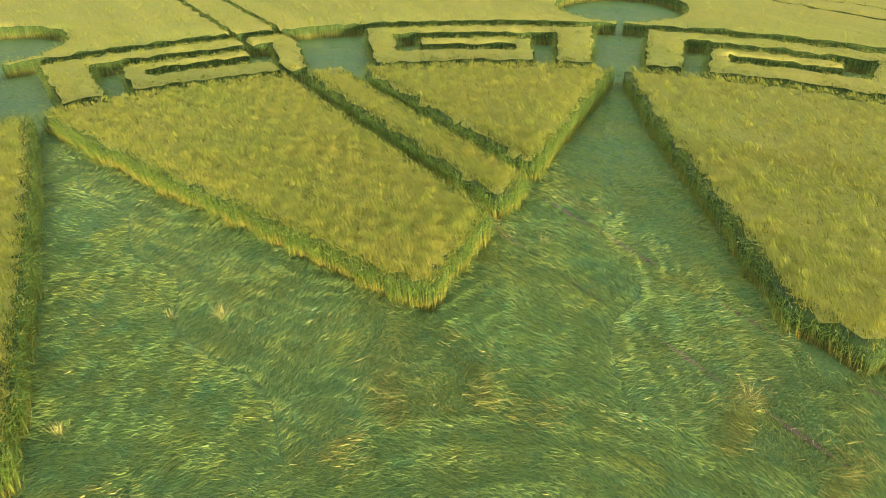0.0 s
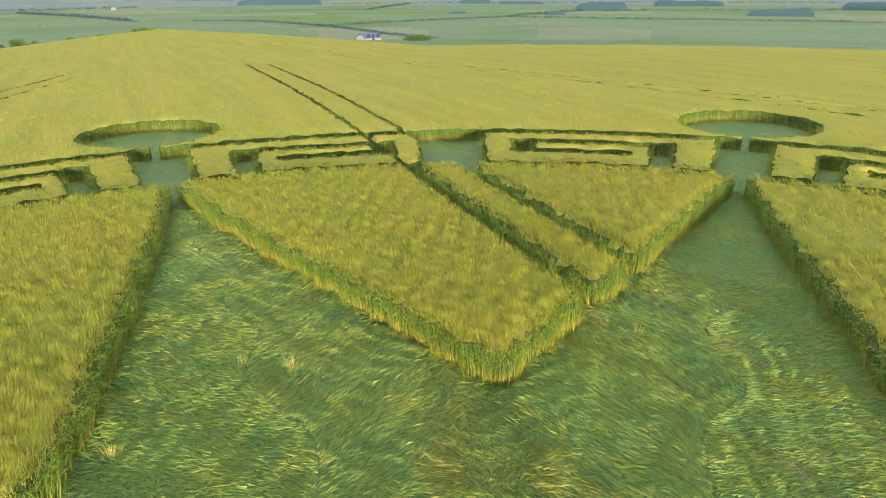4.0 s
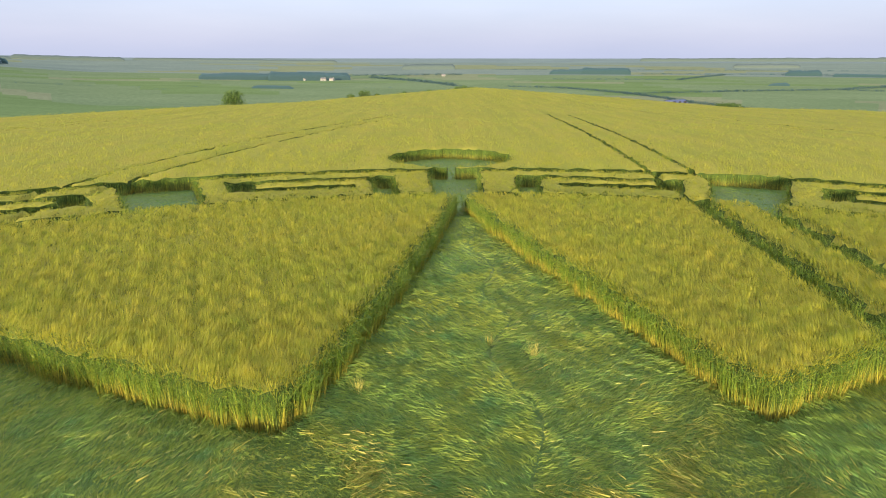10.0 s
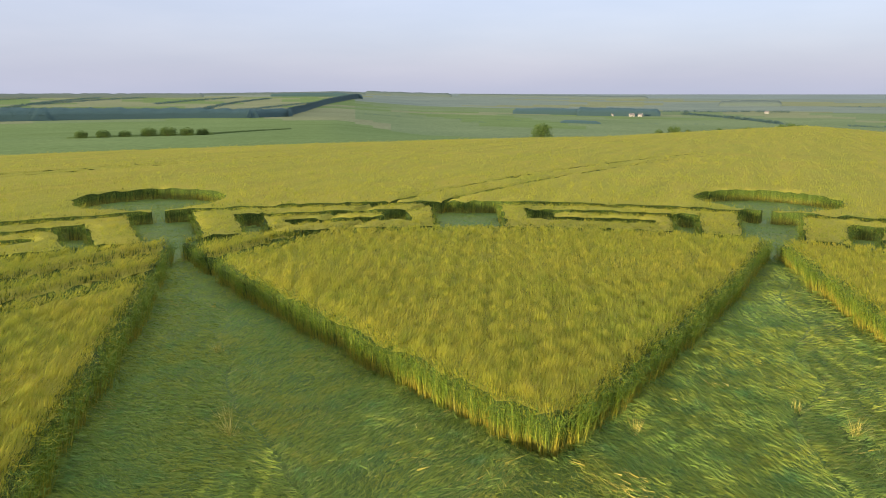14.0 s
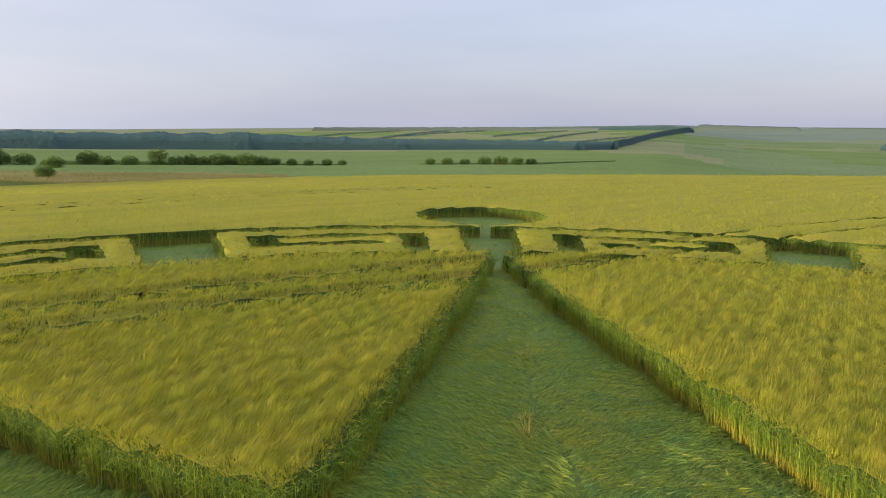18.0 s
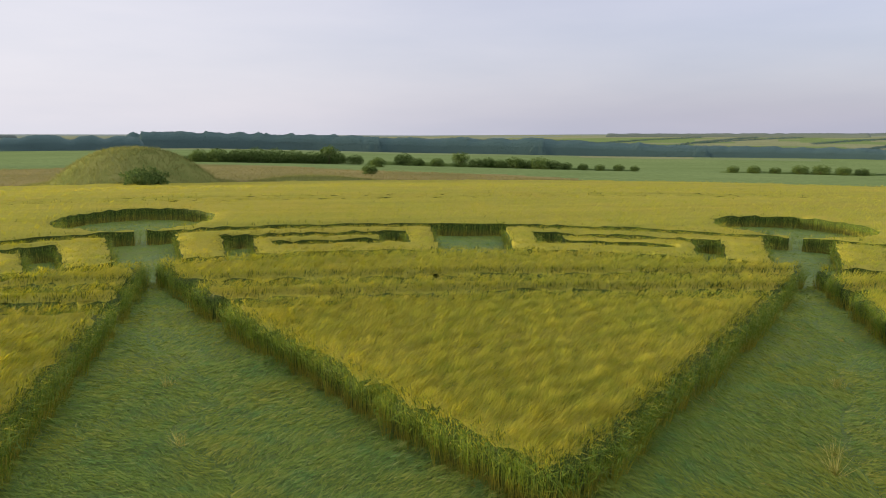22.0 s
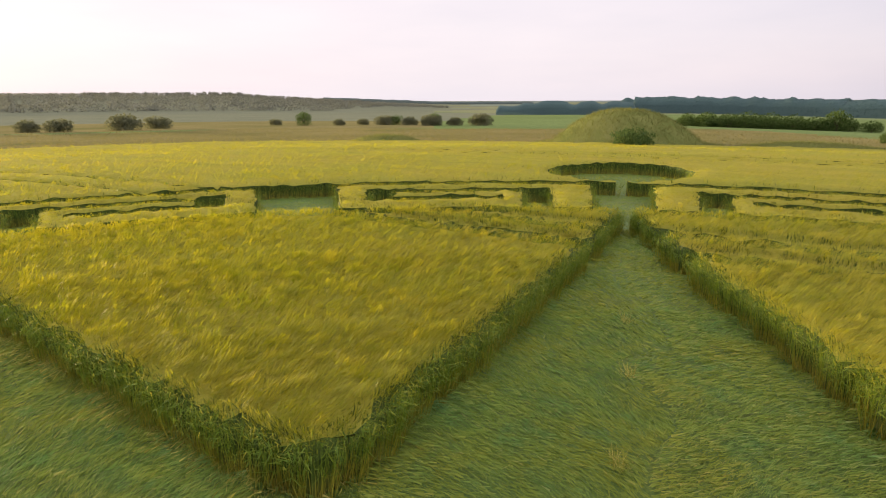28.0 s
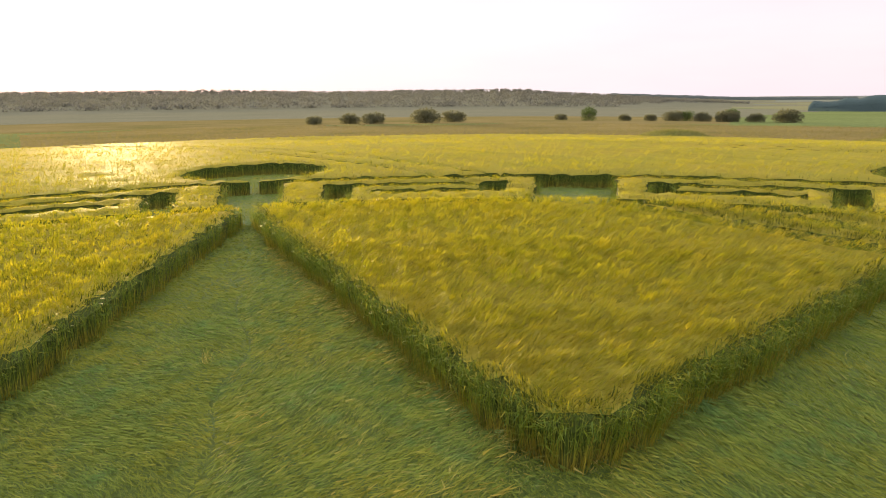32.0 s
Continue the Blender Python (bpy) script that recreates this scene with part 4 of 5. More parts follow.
def build_floor():
    pts = [(x, y) for x in np.arange(-40, 40.1, 0.4) for y in np.arange(-40, 40.1, 0.4) if math.hypot(x, y) < 40]
    p = np.array(pts)
    v, f = cut_sheet(pts, [], lambda x, y: np.hypot(x, y) < 39.5)
    z = ground(v[:, 0], v[:, 1]) + 0.4 * swell(v[:, 0], v[:, 1]) - 0.015
    floor = tagged(new("flattened_barley", mesh_of("flattened_barley", np.c_[v, z], f, [FLOOR], smooth=True)), "green barley pressed flat in swept swirls over the star", "flattened barley", kind="stuff")
    xs, ys = [], []
    for lo, hi, density in ((0, 12, 1500), (12, 16, 1100), (16, R_WEDGE, 560), (R_WEDGE, 39, 80)):
        x, y = scatter(rng, lambda x, y: is_flat(x, y) & (np.hypot(x, y) >= lo) & (np.hypot(x, y) < hi) & seen_side(x, y), (-hi, -hi, hi, hi), density)
        xs.append(x), ys.append(y)
    x, y = straw_places(rng)
    part("straw_litter", lay_mesh(x, y, rng, 0.17, 0.0024, STRAW, 0.08), floor, "bleached straw-coloured broken stems in patches", "stuff")
    verts, faces = [], []
    for line in TRACKS[:2]:  # soil worn bare in places along one pair of wheel tracks
        wide = 0.004 + 0.08 * np.clip(0.25 + 1.8 * ripple(*line.T, 1.7, 71), 0, 1)
        ok = is_flat(*line.T) & (np.hypot(*line.T) < R_WEDGE)
        p, q = beside(line, -wide), beside(line, wide)
        for k in np.flatnonzero(ok[:-1] & ok[1:]):
            base = len(verts)
            verts += [(c[0], c[1], float(ground(*c) + swell(*c)) + 0.02) for c in (p[k], q[k], q[k + 1], p[k + 1])]
            faces.append((base, base + 1, base + 2, base + 3))
    part("worn_soil", mesh_of("worn_soil", verts, faces, [SOIL]), floor, "bare brown soil in an old wheel track")
    x, y, way = fans(rng)
    part("straw_fan", lay_mesh(x, y, rng, 0.24, 0.0018, FAN, 0.08, way), floor, "golden straw fans bent over at the paths' edges", "stuff")
    x, y = np.concatenate(xs), np.concatenate(ys)
    r, a = polar(x, y)
    u = ((a / STEP + 0.5) % 1 - 0.5) * STEP + np.degrees(0.9 * ripple(x, y, 1.1, 61) / np.maximum(r, 4))
    right = (u < 0) & (r > 6.4) & (r < R_WEDGE)
    # the right half's light sheen is put into a paler stem colour
    for side, mat, size, label in ((~right, LAY, 0.14, "lodged green stems lying in one direction"), (right, LAY_SHEEN, 0.14, "lodged stems coloured paler for the sheen on this side")):
        part("stem_layer", lay_mesh(x[side], y[side], rng, size, 0.0029 * np.interp(np.hypot(x[side], y[side]), [8, 24], [0.9, 1.8]) * np.where((bearing(x[side], y[side]) > -82) | (bearing(x[side], y[side]) < -172), 1.0, 1.7), mat), floor, label, "stuff")


build_floor()

for n, (x, y, high) in enumerate(((0.8, 10.7, 0.42), (0.0, 11.4, 0.25), (7.4, 2.6, 0.45), (-8.9, 6.4, 0.4), (-9.4, 6.9, 0.3), (-11.7, 9.2, 0.3), (-11.8, -3.0, 0.3), (-14.5, -3.6, 0.28), (-9.3, -2.6, 0.3), (8.2, 8.6, 0.35), (-2.6, 9.4, 0.3), (-5.2, -11.5, 0.3))):
    straw_tuft(x, y, 60 + n, high)

# ---- barrow, hedges, trees and woods round the field ----
def leaf_cloud(rng, lobes, count, size):
    """Leaf sprays over round lobes (centre, radii): small triangles, denser towards the outside."""
    lobes = np.array(lobes, float)
    pick = rng.integers(0, len(lobes), count)
    d = rng.normal(0, 1, (count, 3))
    d /= np.linalg.norm(d, axis=1)[:, None]
    p = lobes[pick, :3] + d * lobes[pick, 3:] * (rng.uniform(0.35, 1.08, count) ** 0.5)[:, None]
    p[:, 2] = np.maximum(p[:, 2], 0.02)
    e1, e2 = rng.normal(0, 1, (count, 3)), rng.normal(0, 1, (count, 3))
    s = size * rng.uniform(0.5, 1.3, count)[:, None]
    e1, e2 = e1 / np.linalg.norm(e1, axis=1)[:, None] * s, e2 / np.linalg.norm(e2, axis=1)[:, None] * s
    verts = np.concatenate([p - e1 * 0.5, p + e1 * 0.5, p + e2])
    i = np.arange(count)
    return verts, np.c_[i, i + count, i + 2 * count]


def limb(bm, p, q, r0, r1):
    """A tapered six-sided limb from p to q."""
    axis = (Vector(q) - Vector(p)).normalized()
    u = axis.orthogonal().normalized()
    w = axis.cross(u)
    ring = lambda c, r: [bm.verts.new(Vector(c) + (u * math.cos(k * math.pi / 3) + w * math.sin(k * math.pi / 3)) * r) for k in range(6)]
    a, b = ring(p, r0), ring(q, r1)
    for k in range(6):
        bm.faces.new((a[k], a[(k + 1) % 6], b[(k + 1) % 6], b[k]))
    bm.faces.new(b)


def tree(name, high, wide, seed, label, stem=0.3, count=1400, mat=None, group=""):
    """A tree or bush: tapered trunk with limbs, and a crown of leaf sprays with an uneven outline."""
    rng = np.random.default_rng(seed)
    thing = tagged(new(name), label, "bush" if "bush" in name else "tree", group)
    bm = bmesh.new()
    fork = high * stem
    limb(bm, (0, 0, -0.3), (0, 0, fork), high * 0.045, high * 0.03)
    lobes = []
    for k in range(7):
        a, up = k * 0.9 + rng.uniform(0, 0.5), rng.uniform(0.45, 0.82)
        reach = wide * 0.5 * rng.uniform(0.35, 0.7)
        c = (math.cos(a) * reach, math.sin(a) * reach, high * (stem * 0.6 + up * (1 - stem * 0.6) * 0.85))
        limb(bm, (0, 0, fork * 0.9), c, high * 0.02, high * 0.006)
        lobes.append((*c, wide * rng.uniform(0.2, 0.3), wide * rng.uniform(0.2, 0.3), high * rng.uniform(0.16, 0.24)))
    lobes.append((0, 0, high * 0.74, wide * 0.3, wide * 0.3, high * 0.26))
    lobes.append((0, 0, high * (0.3 + stem * 0.4), wide * 0.42, wide * 0.42, high * 0.25))
    if stem < 0.2:  # a bush is leafy to the ground
        for k in range(6):
            a = k * 1.05 + rng.uniform(0, 0.5)
            lobes.append((math.cos(a) * wide * 0.3, math.sin(a) * wide * 0.3, high * 0.26, wide * 0.24, wide * 0.24, high * 0.3))
    part("trunk", bm_mesh(bm, "trunk", BARK), thing)
    v, f = leaf_cloud(rng, lobes, count, max(high, wide) * 0.055)
    part("crown", mesh_of("crown", v, f, [mat or LEAF]), thing)
    return thing


def put(thing, b, d, turn=0.0, size=1.0, sink=0.0):
    x, y, z = on(b, d)
    thing.matrix_world = pose(x, y, z - sink, 0, 0, turn) @ Matrix.Diagonal((size, size, size, 1))
    return thing


def again(thing, b, d, turn, size):
    x, y, z = on(b, d)
    c = copy_thing(thing, pose(x, y, z, 0, 0, turn))
    c.scale = (size, size, size)
    return c


def build_mound(name, b, d, wide, high, label, blades):
    """A round mound under rough grass, of half width wide."""
    x0, y0, z0 = on(b, d)
    bm = bmesh.new()
    rows = []
    edge = lambda a: wide * (1 + 0.06 * np.sin(2 * a + 1) + 0.03 * np.sin(5 * a))
    rise = lambda r, a: high * np.maximum(0, 1 - (r / edge(a)) ** 2.6) ** 1.3
    for i in range(22):
        r = 1.3 * wide * i / 21
        rows.append([])
        for k in range(56):
            a = 2 * math.pi * k / 56
            x, y = x0 + r * math.cos(a), y0 + r * math.sin(a)
            top = float(rise(r, a))
            z = float(ground(x, y)) + top * (1 + 0.02 * math.sin(7 * x) * math.cos(5 * y)) - 0.06
            rows[-1].append(bm.verts.new((x, y, z + (0.12 * noise.noise((x, y, 0)) if top > 0.05 else 0))))
    for i in range(21):
        for k in range(56):
            bm.faces.new((rows[i][k], rows[i][(k + 1) % 56], rows[i + 1][(k + 1) % 56], rows[i + 1][k]))
    bmesh.ops.remove_doubles(bm, verts=bm.verts, dist=0.001)
    thing = tagged(new(name, bm_mesh(bm, name, MOUND_GRASS, True)), label, "mound")
    rng = np.random.default_rng(5)
    r, a = 1.15 * wide * np.sqrt(rng.uniform(0, 1, blades)), rng.uniform(0, 2 * math.pi, blades)
    x, y = x0 + r * np.cos(a), y0 + r * np.sin(a)
    part("grass", grass_mesh(x, y, ground(x, y) + rise(r, a) - 0.1, rng, 0.42, 0.03, MOUND_BLADE), thing, "long seeding grass", "stuff")


def grass_mesh(x, y, z, rng, high, wide, mat):
    n = len(x)
    turn, lean = rng.uniform(0, math.pi, n), rng.normal(0, 0.7, (n, 2))
    side = np.c_[np.cos(turn), np.sin(turn), 0 * turn] * (wide * rng.uniform(0.5, 1.5, n))[:, None]
    tall = high * rng.uniform(0.5, 1.2, n)
    foot = np.c_[x, y, z]
    verts = np.concatenate([foot - side, foot + side, foot + np.c_[lean * tall[:, None], tall]])
    i = np.arange(n)
    return mesh_of("grass", verts, np.c_[i, i + n, i + 2 * n], [mat])


MOUND_GRASS = make_turf("mound_grass", (0.12, 0.15, 0.045), (0.165, 0.185, 0.062), (0.215, 0.22, 0.085), 0.3)
MOUND_BLADE = make_leaf("mound_blades", (0.145, 0.175, 0.052), (0.235, 0.24, 0.09), 0.45)
DRY_BLADE = make_leaf("dry_grass_blades", (0.15, 0.15, 0.058), (0.24, 0.21, 0.095), 0.5)
build_mound("burial_mound", 101.0, 88, 10.2, 4.3, "round grassy burial mound at the edge of the barley", 14000)
build_mound("low_mound", 87.0, 90, 7.5, 0.55, "long low green hump in the rough grass beside the barley", 5000)
build_mound("low_mound", 121.0, 88, 5.2, 0.95, "low grassy hump in the rough grass beside the field", 3500)


def build_margin():
    """Rough grass between the barley and the hedges."""
    rng = np.random.default_rng(8)
    n = 60000
    b = rng.uniform(40, 174, n)
    d = field_end(b) + 0.5 + rng.uniform(0, 1, n) ** 1.5 * np.interp(b, [40, 52, 64, 75, 90], [2, 5, 12, 40, 68])
    x, y = HUB.x - d * np.sin(np.radians(b)), HUB.y + d * np.cos(np.radians(b))
    tagged(new("grass_margin", grass_mesh(x, y, ground(x, y) - 0.04, rng, 0.24, 0.05, DRY_BLADE)), "tall dry seeding grass along the field edge", "grass", kind="stuff")


build_margin()

BUSH = "rounded dark green hedge bush at the edge of the field"
hawthorn = put(tree("hawthorn_bush", 3.4, 4.2, 1, "round dark green hawthorn bush alone at the barley edge", 0.12, 2600), 15.6, 130)
put(tree("elder_bush", 2.5, 4.6, 2, "low spreading dark bush at the foot of the mound", 0.1, 2600), 100.2, 76)
hedge_bush = put(tree("hedge_bush", 2.2, 3.6, 3, BUSH, 0.1, 2600, group="bushes along the far hedge"), 76.6, 165)
sunward_bush = put(tree("sunward_bush", 2.2, 4.4, 7, "wide bush in the rough grass beyond the barley, its leaves paled for sunward haze", 0.1, 2600, HAZED_BUSH_LEAF, "scrub bushes beyond the barley"), 115.2, 172)
hedge_tree = put(tree("hedge_tree", 3.9, 4.2, 4, "upright leafy hedgerow tree standing above the bushes", 0.18, 2600, group="trees along the far hedge"), 74.6, 165)
RNG = random.Random(4)
# bearing, distance and size of the other bushes and trees
for b, d, s in ((79.5, 170, 1.1), (78.2, 167, 0.7), (73.2, 165, 0.8), (72.2, 166, 0.9), (71.2, 165, 0.75), (70.0, 165, 1.0), (69.0, 166, 0.8), (67.8, 164, 1.05), (66.6, 165, 0.8), (65.6, 166, 0.65), (64.2, 165, 0.6), (62.8, 165, 0.55), (61.3, 166, 0.6),
                (60.0, 166, 0.5), (52.5, 170, 0.6), (51.0, 170, 0.65), (49.5, 171, 0.55), (47.8, 172, 0.75), (46.4, 172, 0.8), (45.0, 172, 0.7), (43.8, 174, 0.6), (81.7, 150, 0.8), (88.6, 172, 1.2), (90.2, 172, 1.3), (91.8, 173, 1.35), (93.2, 174, 1.2), (94.8, 174, 1.25),
                (96.2, 176, 1.1), (87.2, 172, 1.1), (85.0, 172, 1.0), (83.6, 170, 0.9), (82.4, 112, 0.6), (113.0, 172, 1.1), (117.2, 172, 1.0), (119.0, 176, 0.8), (121.2, 178, 0.9), (123.0, 178, 0.6), (125.0, 176, 0.6), (130.2, 180, 0.6), (139.2, 165, 1.0), (141.6, 160, 1.25), (146.0, 158, 0.95), (148.0, 160, 0.9), (151.0, 160, 0.7)):
    # bushes on the sun's side take the haze-paled leaves
    again(sunward_bush if b > 110 else hedge_bush, b, d, RNG.uniform(0, 360), s * 1.3)
for b, d, s in ((85.8, 172, 1.25), (116.9, 174, 0.85), (127.9, 176, 0.95), (120.2, 178, 0.7), (6.1, 121, 0.36), (5.0, 125, 0.5), (4.5, 127, 0.25), (3.9, 129, 0.3), (1.6, 136, 0.3), (-0.1, 142, 0.26), (-0.5, 143, 0.3), (-2.2, 148, 0.24), (-2.8, 150, 0.36), (-3.4, 152, 0.4), (-4.0, 154, 0.3)):
    again(hedge_tree, b, d, RNG.uniform(0, 360), s)


def wood_body(rng, start, end, gap, rows, uneven):
    """The leafy mass of a wood along a stretch: an uneven rounded bank, crown by crown; its points and faces."""
    (b0, d0, h0), (b1, d1, h1) = start, end
    long = math.dist(on(b0, d0)[:2], on(b1, d1)[:2])
    k, m = max(6, int(long / (gap * 0.4))), 12
    u = np.linspace(-1.2 * gap / long, 1 + 1.2 * gap / long, k)  # neighbouring stretches run into one another
    marks = np.arange(0, long + 6 * gap, 1.3 * gap)
    knots = rng.uniform(0.98 - uneven, 0.98 + uneven, len(marks))
    at = (u * long + 1.2 * gap) / (1.3 * gap)
    lower = np.clip(at.astype(int), 0, len(marks) - 2)
    blend = at - lower
    rise = knots[lower] + (knots[lower + 1] - knots[lower]) * blend * blend * (3 - 2 * blend)
    rise = rise * rng.uniform(0.97, 1.03, k)
    rise[[0, -1]] *= 0.5
    high, deep = (h0 + (h1 - h0) * u) * rise, (rows * gap * 0.7 + 0.3 * (h0 + (h1 - h0) * u)) * rng.uniform(0.96, 1.04, k)
    points = np.zeros((k, m, 3))
    for n in range(k):
        for q in range(m):
            turn = math.pi * q / (m - 1)
            far = d0 + (d1 - d0) * u[n] + deep[n] * (1 - math.cos(turn)) * rng.uniform(0.96, 1.04)
            x, y, z = on(b0 + (b1 - b0) * u[n], far)
            points[n, q] = x, y, z - 0.5 + high[n] * math.sin(turn) ** 0.5 * rng.uniform(0.97, 1.02)
    i = (np.arange(k - 1)[:, None] * m + np.arange(m - 1)).ravel()
    return points.reshape(-1, 3), np.concatenate([np.c_[i, i + 1, i + m + 1], np.c_[i, i + m + 1, i + m]])


def woods(name, label, stretches, seed, mat, spray=0.6, per=150, over=1.7, uneven=0.08):
    """A far wood or hedge along stretches (bearing, distance, height) to (bearing, distance, height), rows deep: a leafy
    mass under many sprays, or, where over is below 1, open crowns of sprays alone."""
    rng = np.random.default_rng(seed)
    verts, faces, count = [], [], 0

    def sprays(c, n3, size):
        e1 = np.cross(n3, rng.normal(0, 1, n3.shape))  # they lie along the crown's face
        e1 /= np.linalg.norm(e1, axis=1)[:, None]
        e2 = np.cross(n3, e1) + 0.2 * rng.normal(0, 1, n3.shape)
        size = size[:, None] * rng.uniform(0.6, 1.4, (len(c), 1))
        return np.stack([c - e1 * size * 0.6, c + e1 * size * 0.6, c + e2 * size], 1).reshape(-1, 3)

    for start, end, gap, rows in stretches:
        (b0, d0, h0), (b1, d1, h1) = start, end
        k = max(2, int(math.dist(on(b0, d0)[:2], on(b1, d1)[:2]) / gap))
        if over >= 1:
            body, skin = wood_body(rng, start, end, gap, rows, uneven)
            verts.append(body), faces.append(skin + count)
            count += len(body)
            pick = skin[rng.integers(0, len(skin), k * rows * per)]
            share = rng.dirichlet((1, 1, 1), len(pick))
            c = (body[pick] * share[:, :, None]).sum(1)
            n3 = np.cross(body[pick[:, 1]] - body[pick[:, 0]], body[pick[:, 2]] - body[pick[:, 0]])
            n3 /= np.maximum(np.linalg.norm(n3, axis=1), 1e-6)[:, None]
            flakes = sprays(c, n3, np.full(len(c), spray * max(h0, h1) / 10))
            verts.append(flakes), faces.append(np.arange(count, count + len(flakes)).reshape(-1, 3))
            count += len(flakes)
            continue
        for u in (np.arange(k) + rng.uniform(-0.4, 0.4, k)) / (k - 1):
            h = (h0 + (h1 - h0) * u) * rng.uniform(0.82, 1.08)
            x, y, z = on(b0 + (b1 - b0) * u, d0 + (d1 - d0) * u)
            w = min(max(gap * over, h * 0.5) * rng.uniform(0.8, 1.3), max(0.8 * h, 0.9 * gap))
            lobes = np.array([(x + rng.normal(0, w * 0.3), y + rng.normal(0, w * 0.3), z + h * (f - 0.12), w * 0.7, w * 0.7, h * 0.28) for f in (0.2, 0.42, 0.6)])
            pick = rng.integers(0, 3, per)
            n3 = rng.normal(0, 1, (per, 3))
            n3 /= np.linalg.norm(n3, axis=1)[:, None]
            flakes = sprays(lobes[pick, :3] + n3 * lobes[pick, 3:], n3, np.full(per, spray * h / 10))
            verts.append(flakes), faces.append(np.arange(count, count + len(flakes)).reshape(-1, 3))
            count += len(flakes)
    return tagged(new(name, mesh_of(name, np.concatenate(verts), np.concatenate(faces), [mat], smooth=True)), label, "wood", kind="stuff")


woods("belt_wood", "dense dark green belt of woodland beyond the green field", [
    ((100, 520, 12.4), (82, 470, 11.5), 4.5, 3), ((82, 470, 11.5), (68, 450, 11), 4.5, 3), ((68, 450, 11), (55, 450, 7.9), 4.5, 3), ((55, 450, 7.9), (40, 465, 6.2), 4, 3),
    ((40, 465, 6.2), (37, 500, 6.5), 4, 2), ((37, 500, 6.5), (34.5, 850, 7.5), 5, 2), ((34.5, 850, 7.5), (32.5, 1150, 9), 6, 2), ((32.5, 1150, 9), (31.2, 1500, 11), 7, 2), ((31.2, 1520, 10), (38, 1600, 7), 9, 1)], 21, HAZED_FAR_LEAF)
woods("skyline_wood", "dark clump of tall trees on the skyline", [((111, 420, 7), (101, 420, 9), 4.5, 2), ((101, 600, 12), (84, 640, 12), 6, 2)], 22, HAZED_FAR_LEAF, uneven=0.22)
woods("low_hedge", "low dark green hedge of brambles and hawthorn", [((82, 170, 1.5), (74, 167, 1.3), 1.6, 1), ((72, 167, 1.2), (60.5, 168, 0.8), 1.6, 1), ((53, 171, 0.8), (43.5, 175, 1.1), 1.6, 1), ((97, 176, 2.0), (86, 172, 2.4), 2, 2), ((43.5, 175, 0.9), (37, 230, 0.8), 1.8, 1)], 28, LEAF, 1.6, 40, 1.3)
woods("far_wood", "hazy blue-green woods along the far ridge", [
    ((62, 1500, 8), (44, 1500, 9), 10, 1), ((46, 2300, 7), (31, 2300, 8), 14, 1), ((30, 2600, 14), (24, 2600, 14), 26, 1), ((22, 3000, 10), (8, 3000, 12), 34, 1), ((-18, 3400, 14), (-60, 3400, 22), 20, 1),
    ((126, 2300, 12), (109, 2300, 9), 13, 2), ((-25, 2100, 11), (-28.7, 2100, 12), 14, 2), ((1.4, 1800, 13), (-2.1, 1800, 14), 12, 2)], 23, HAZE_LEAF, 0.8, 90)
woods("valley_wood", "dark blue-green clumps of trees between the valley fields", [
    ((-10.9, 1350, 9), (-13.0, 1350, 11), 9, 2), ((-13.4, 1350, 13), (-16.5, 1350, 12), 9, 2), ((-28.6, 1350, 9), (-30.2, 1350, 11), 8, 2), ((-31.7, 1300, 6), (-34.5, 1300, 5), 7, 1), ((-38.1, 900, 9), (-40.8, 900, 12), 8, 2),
    ((-44, 1150, 9), (-48, 1150, 8), 9, 2), ((-51, 760, 6), (-54, 760, 8), 8, 2), ((-27.6, 800, 3), (-28.2, 800, 4), 5, 1), ((-35.5, 760, 3.5), (-36.2, 760, 4.5), 5, 1), ((-57, 1000, 9), (-61, 980, 10), 9, 2)], 29, HAZED_FAR_LEAF)
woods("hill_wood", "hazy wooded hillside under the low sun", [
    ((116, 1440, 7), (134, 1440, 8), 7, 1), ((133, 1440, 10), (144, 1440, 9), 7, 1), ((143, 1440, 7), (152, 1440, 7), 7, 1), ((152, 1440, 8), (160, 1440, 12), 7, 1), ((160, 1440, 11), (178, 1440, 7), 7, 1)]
    + [((117 + 1.5 * k, d, 9), (177, d, 10), 17, 1) for k, d in enumerate((1370, 1270, 1170, 1070, 970, 870, 770))], 24, HAZED_HILL_LEAF, 1.5, 190, 0.95)
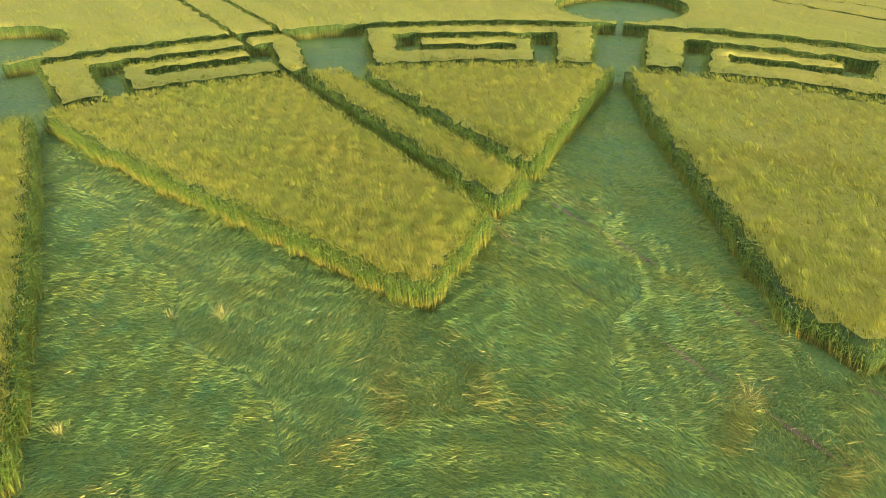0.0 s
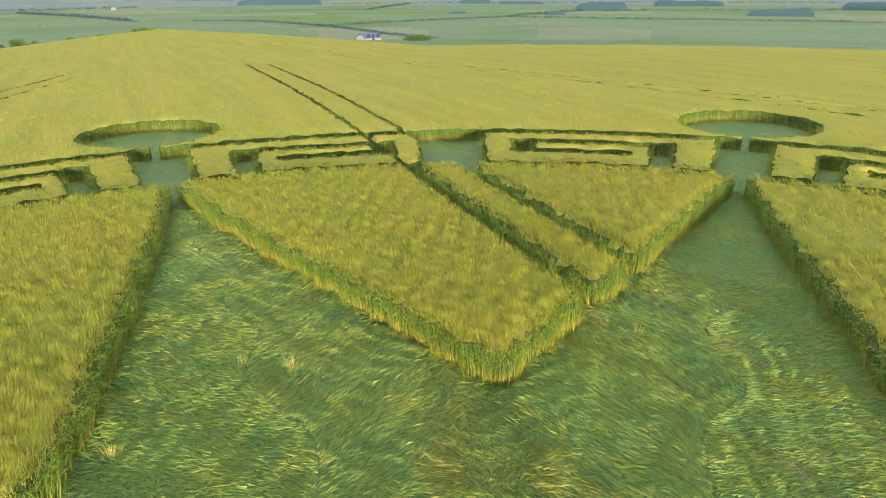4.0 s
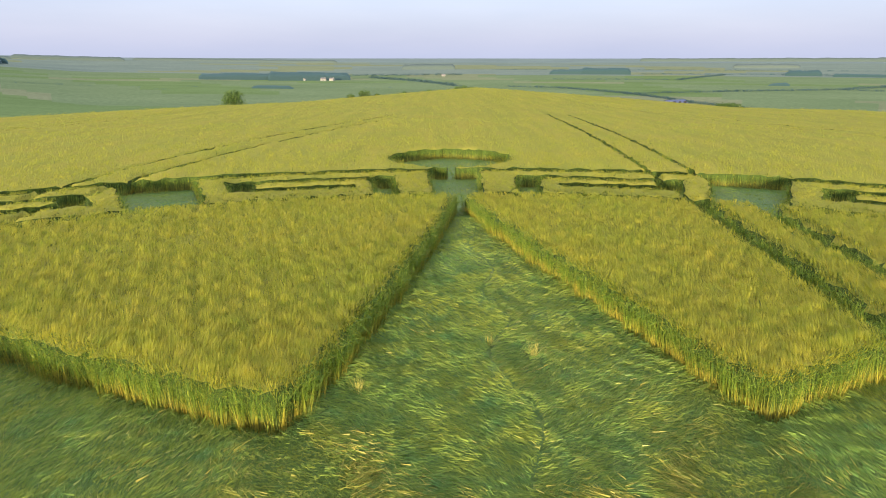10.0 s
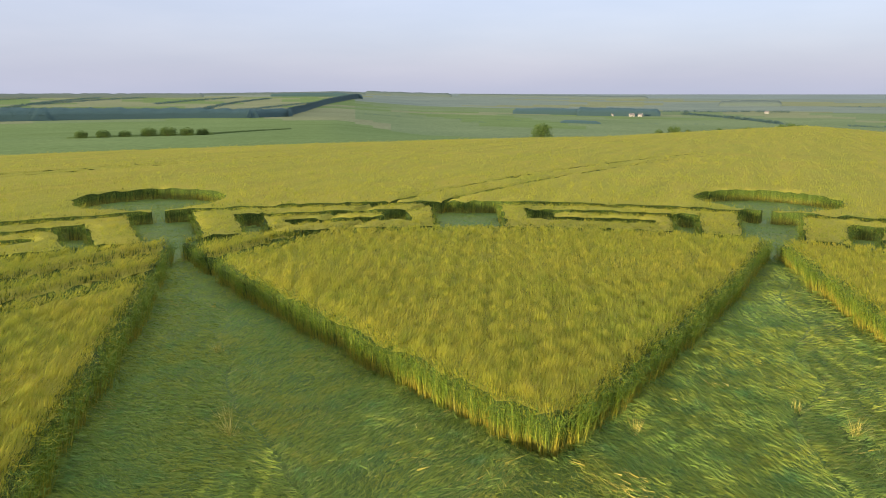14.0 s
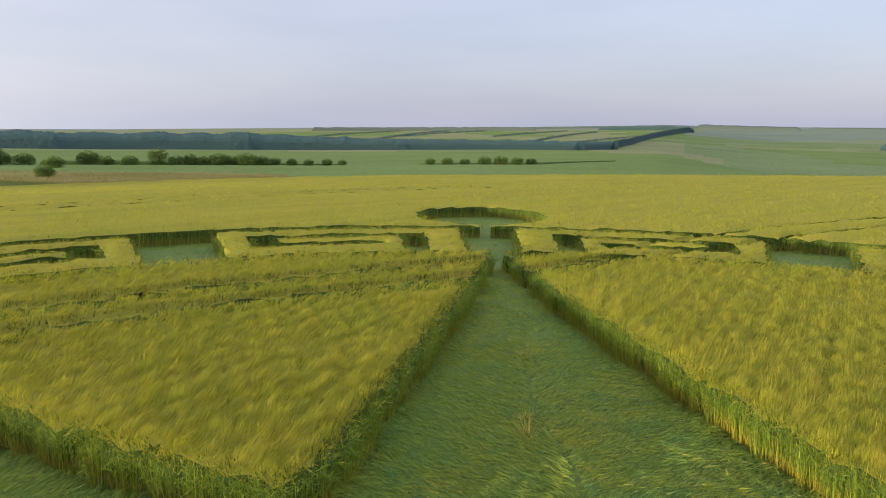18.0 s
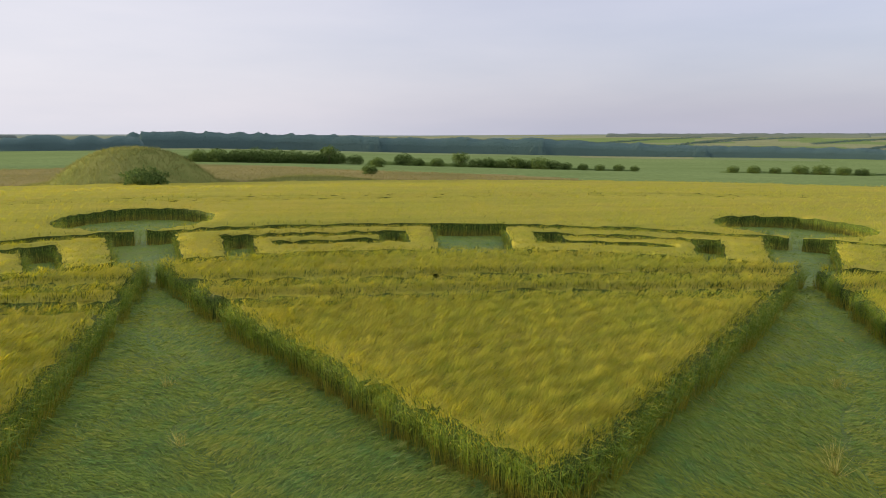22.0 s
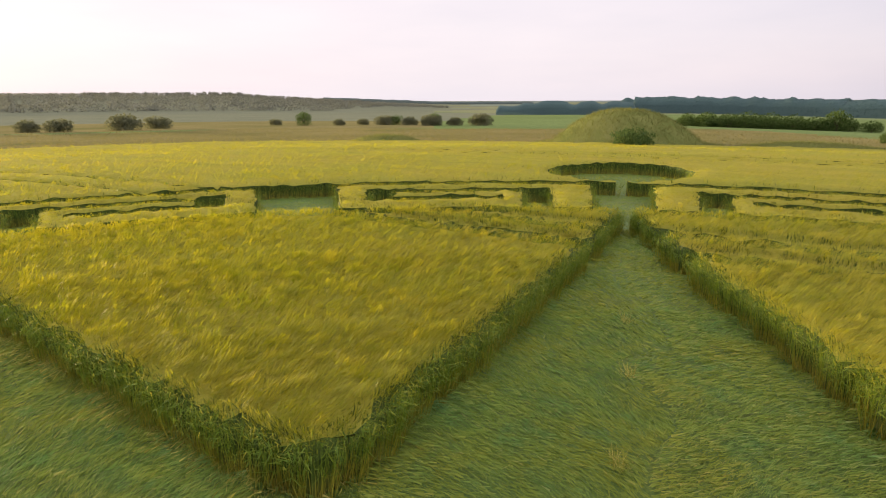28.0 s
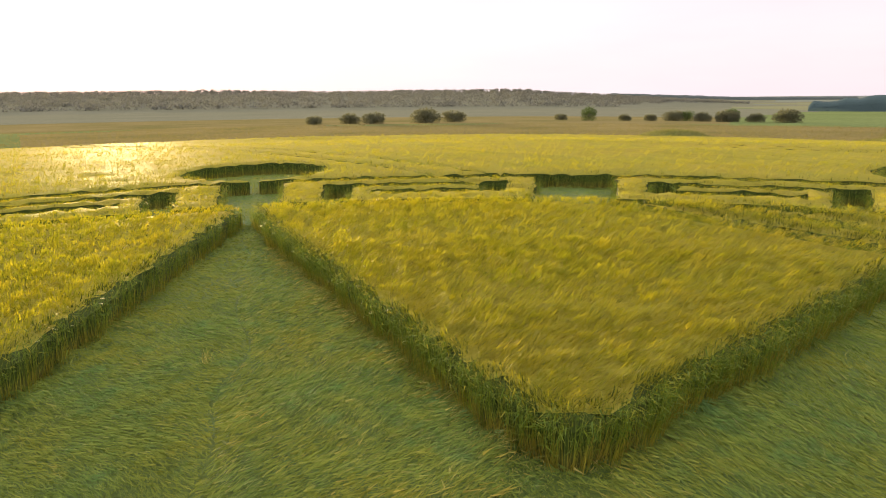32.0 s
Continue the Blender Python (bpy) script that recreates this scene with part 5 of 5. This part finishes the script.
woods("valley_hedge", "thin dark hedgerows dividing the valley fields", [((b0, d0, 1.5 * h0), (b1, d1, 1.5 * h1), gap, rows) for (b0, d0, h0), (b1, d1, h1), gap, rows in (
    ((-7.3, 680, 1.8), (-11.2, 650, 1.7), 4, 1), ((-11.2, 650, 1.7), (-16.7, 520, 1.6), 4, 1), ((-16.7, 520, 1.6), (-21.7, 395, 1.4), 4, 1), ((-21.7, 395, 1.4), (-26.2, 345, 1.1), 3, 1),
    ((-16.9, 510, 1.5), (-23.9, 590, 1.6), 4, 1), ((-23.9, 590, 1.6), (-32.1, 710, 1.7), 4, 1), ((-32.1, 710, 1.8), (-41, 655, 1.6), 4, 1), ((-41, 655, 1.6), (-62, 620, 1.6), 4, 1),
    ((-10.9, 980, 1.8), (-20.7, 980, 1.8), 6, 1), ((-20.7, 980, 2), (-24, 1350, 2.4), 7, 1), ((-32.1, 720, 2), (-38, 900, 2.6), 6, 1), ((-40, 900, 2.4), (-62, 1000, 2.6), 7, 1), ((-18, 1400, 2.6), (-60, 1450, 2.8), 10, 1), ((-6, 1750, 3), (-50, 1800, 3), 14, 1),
    ((6.1, 1180, 3), (-3.1, 1250, 3.2), 7, 1), ((4.5, 1040, 3), (-2.7, 700, 2.6), 6, 1), ((40, 700, 2.0), (35, 1000, 2.0), 7, 1), ((44, 640, 1.8), (38.5, 1300, 2.4), 7, 1), ((58, 640, 1.8), (51, 1400, 2.4), 8, 1), ((47, 900, 2.2), (41, 1400, 2.6), 9, 1), ((55, 900, 2.2), (48, 1400, 2.6), 9, 1), ((62, 900, 2.2), (55, 1400, 2.6), 9, 1))], 25, HAZED_FAR_LEAF, 2.0, 60, 0.8)
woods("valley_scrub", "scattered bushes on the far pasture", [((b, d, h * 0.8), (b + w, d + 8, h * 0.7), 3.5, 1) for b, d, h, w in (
    (22.5, 620, 2.6, 0.5), (20.6, 560, 2.2, 0.9), (17.5, 640, 2.2, 1.8), (13.0, 640, 3.4, 0.8), (11.0, 650, 2.0, 0.9), (7.6, 640, 2.4, 0.6), (6.4, 640, 2.4, 0.5), (4.4, 640, 2.2, 0.6), (2.8, 640, 2.6, 0.5), (24.6, 800, 2.2, 0.4), (29.2, 640, 2.4, 1.4), (27.8, 640, 2.6, 1.0), (25.9, 640, 2.0, 0.6), (18.6, 900, 2.4, 0.6))], 27, HAZED_FAR_LEAF, 1.2, 60, 0.8)
woods("village_wood", "cluster of trees round a distant village", [((17.5, 900, 8), (12.5, 920, 9), 9, 2), ((12.2, 900, 12), (6.8, 930, 10), 9, 3), ((13.5, 620, 3), (11.5, 620, 3), 6, 1)], 26, HAZED_FAR_LEAF)


# ---- the far barn and the village ----
SLATE = make_plain("slate_roof", (0.16, 0.15, 0.16))
BLUE_SHEET = make_plain("blue_sheet_roof", (0.07, 0.09, 0.19), 0.6)
GREY_WALL = make_plain("weathered_plaster", (0.30, 0.30, 0.29))
DARK = make_plain("dark_opening", (0.04, 0.04, 0.045))


def slab(bm, x0, y0, z0, x1, y1, z1):
    v = [bm.verts.new((x, y, z)) for z in (z0, z1) for x, y in ((x0, y0), (x1, y0), (x1, y1), (x0, y1))]
    for f in ((3, 2, 1, 0), (4, 5, 6, 7), (0, 1, 5, 4), (1, 2, 6, 5), (2, 3, 7, 6), (3, 0, 4, 7)):
        bm.faces.new([v[k] for k in f])


def gabled(name, long, deep, eaves, ridge_up, wall, roof, label, category):
    """A house or barn: walls with gables, a pitched roof with eaves, door, windows and, on a house, a chimney."""
    thing = tagged(new(name), label, category)
    bm = bmesh.new()
    h, w = long / 2, deep / 2
    v = [bm.verts.new(p) for p in ((-h, -w, -0.6), (h, -w, -0.6), (h, w, -0.6), (-h, w, -0.6), (-h, -w, eaves), (h, -w, eaves), (h, w, eaves), (-h, w, eaves), (-h, 0, eaves + ridge_up), (h, 0, eaves + ridge_up))]
    for f in ((0, 1, 5, 4), (2, 3, 7, 6), (1, 2, 6, 9, 5), (3, 0, 4, 8, 7), (3, 2, 1, 0)):
        bm.faces.new([v[k] for k in f])
    part("wall", bm_mesh(bm, "wall", wall), thing)
    bm = bmesh.new()
    for side in (-1, 1):
        a = [(-h - 0.3, side * (w + 0.35), eaves - 0.25), (h + 0.3, side * (w + 0.35), eaves - 0.25), (h + 0.3, 0, eaves + ridge_up + 0.1), (-h - 0.3, 0, eaves + ridge_up + 0.1)]
        low, top = [bm.verts.new(p) for p in a], [bm.verts.new((p[0], p[1], p[2] + 0.18)) for p in a]
        bm.faces.new(top), bm.faces.new(low)
        for k in range(4):
            bm.faces.new((low[k], low[(k + 1) % 4], top[(k + 1) % 4], top[k]))
    part("roof", bm_mesh(bm, "roof", roof), thing)
    for side in (-1, 1):
        for x in (-0.3, 0.3):
            bm = bmesh.new()
            slab(bm, x * long - 0.6, side * w - 0.04, 1.0, x * long + 0.6, side * w + 0.04, 2.1)
            part("window", bm_mesh(bm, "window", DARK), thing)
        bm = bmesh.new()
        slab(bm, -0.5, side * w - 0.05, 0, 0.5, side * w + 0.05, 2.05)
        part("door", bm_mesh(bm, "door", DARK), thing)
    if category == "house":
        bm = bmesh.new()
        slab(bm, h - 1.1, -0.4, eaves, h - 0.3, 0.4, eaves + ridge_up + 1.1)
        part("chimney", bm_mesh(bm, "chimney", wall), thing)
    return thing


put(gabled("barn", 7.5, 5, 1.1, 1.1, GREY_WALL, BLUE_SHEET, "low farm barn with a blue sheet roof in the valley", "barn"), -20.6, 250, 20)
put(tree("hedge_thicket", 2.0, 9, 12, "brownish low thicket beside the barn", 0.1, 900), -24.6, 235)
village_house = put(gabled("village_house", 9, 6, 3.2, 2.4, GREY_WALL, SLATE, "pale distant village house with a slate roof", "house"), 8.4, 905, 30, 0.7)
for b, d, turn in ((7.7, 905, -20), (9.9, 915, 60), (-1.6, 1150, 15)):
    again(village_house, b, d, turn, 0.65)
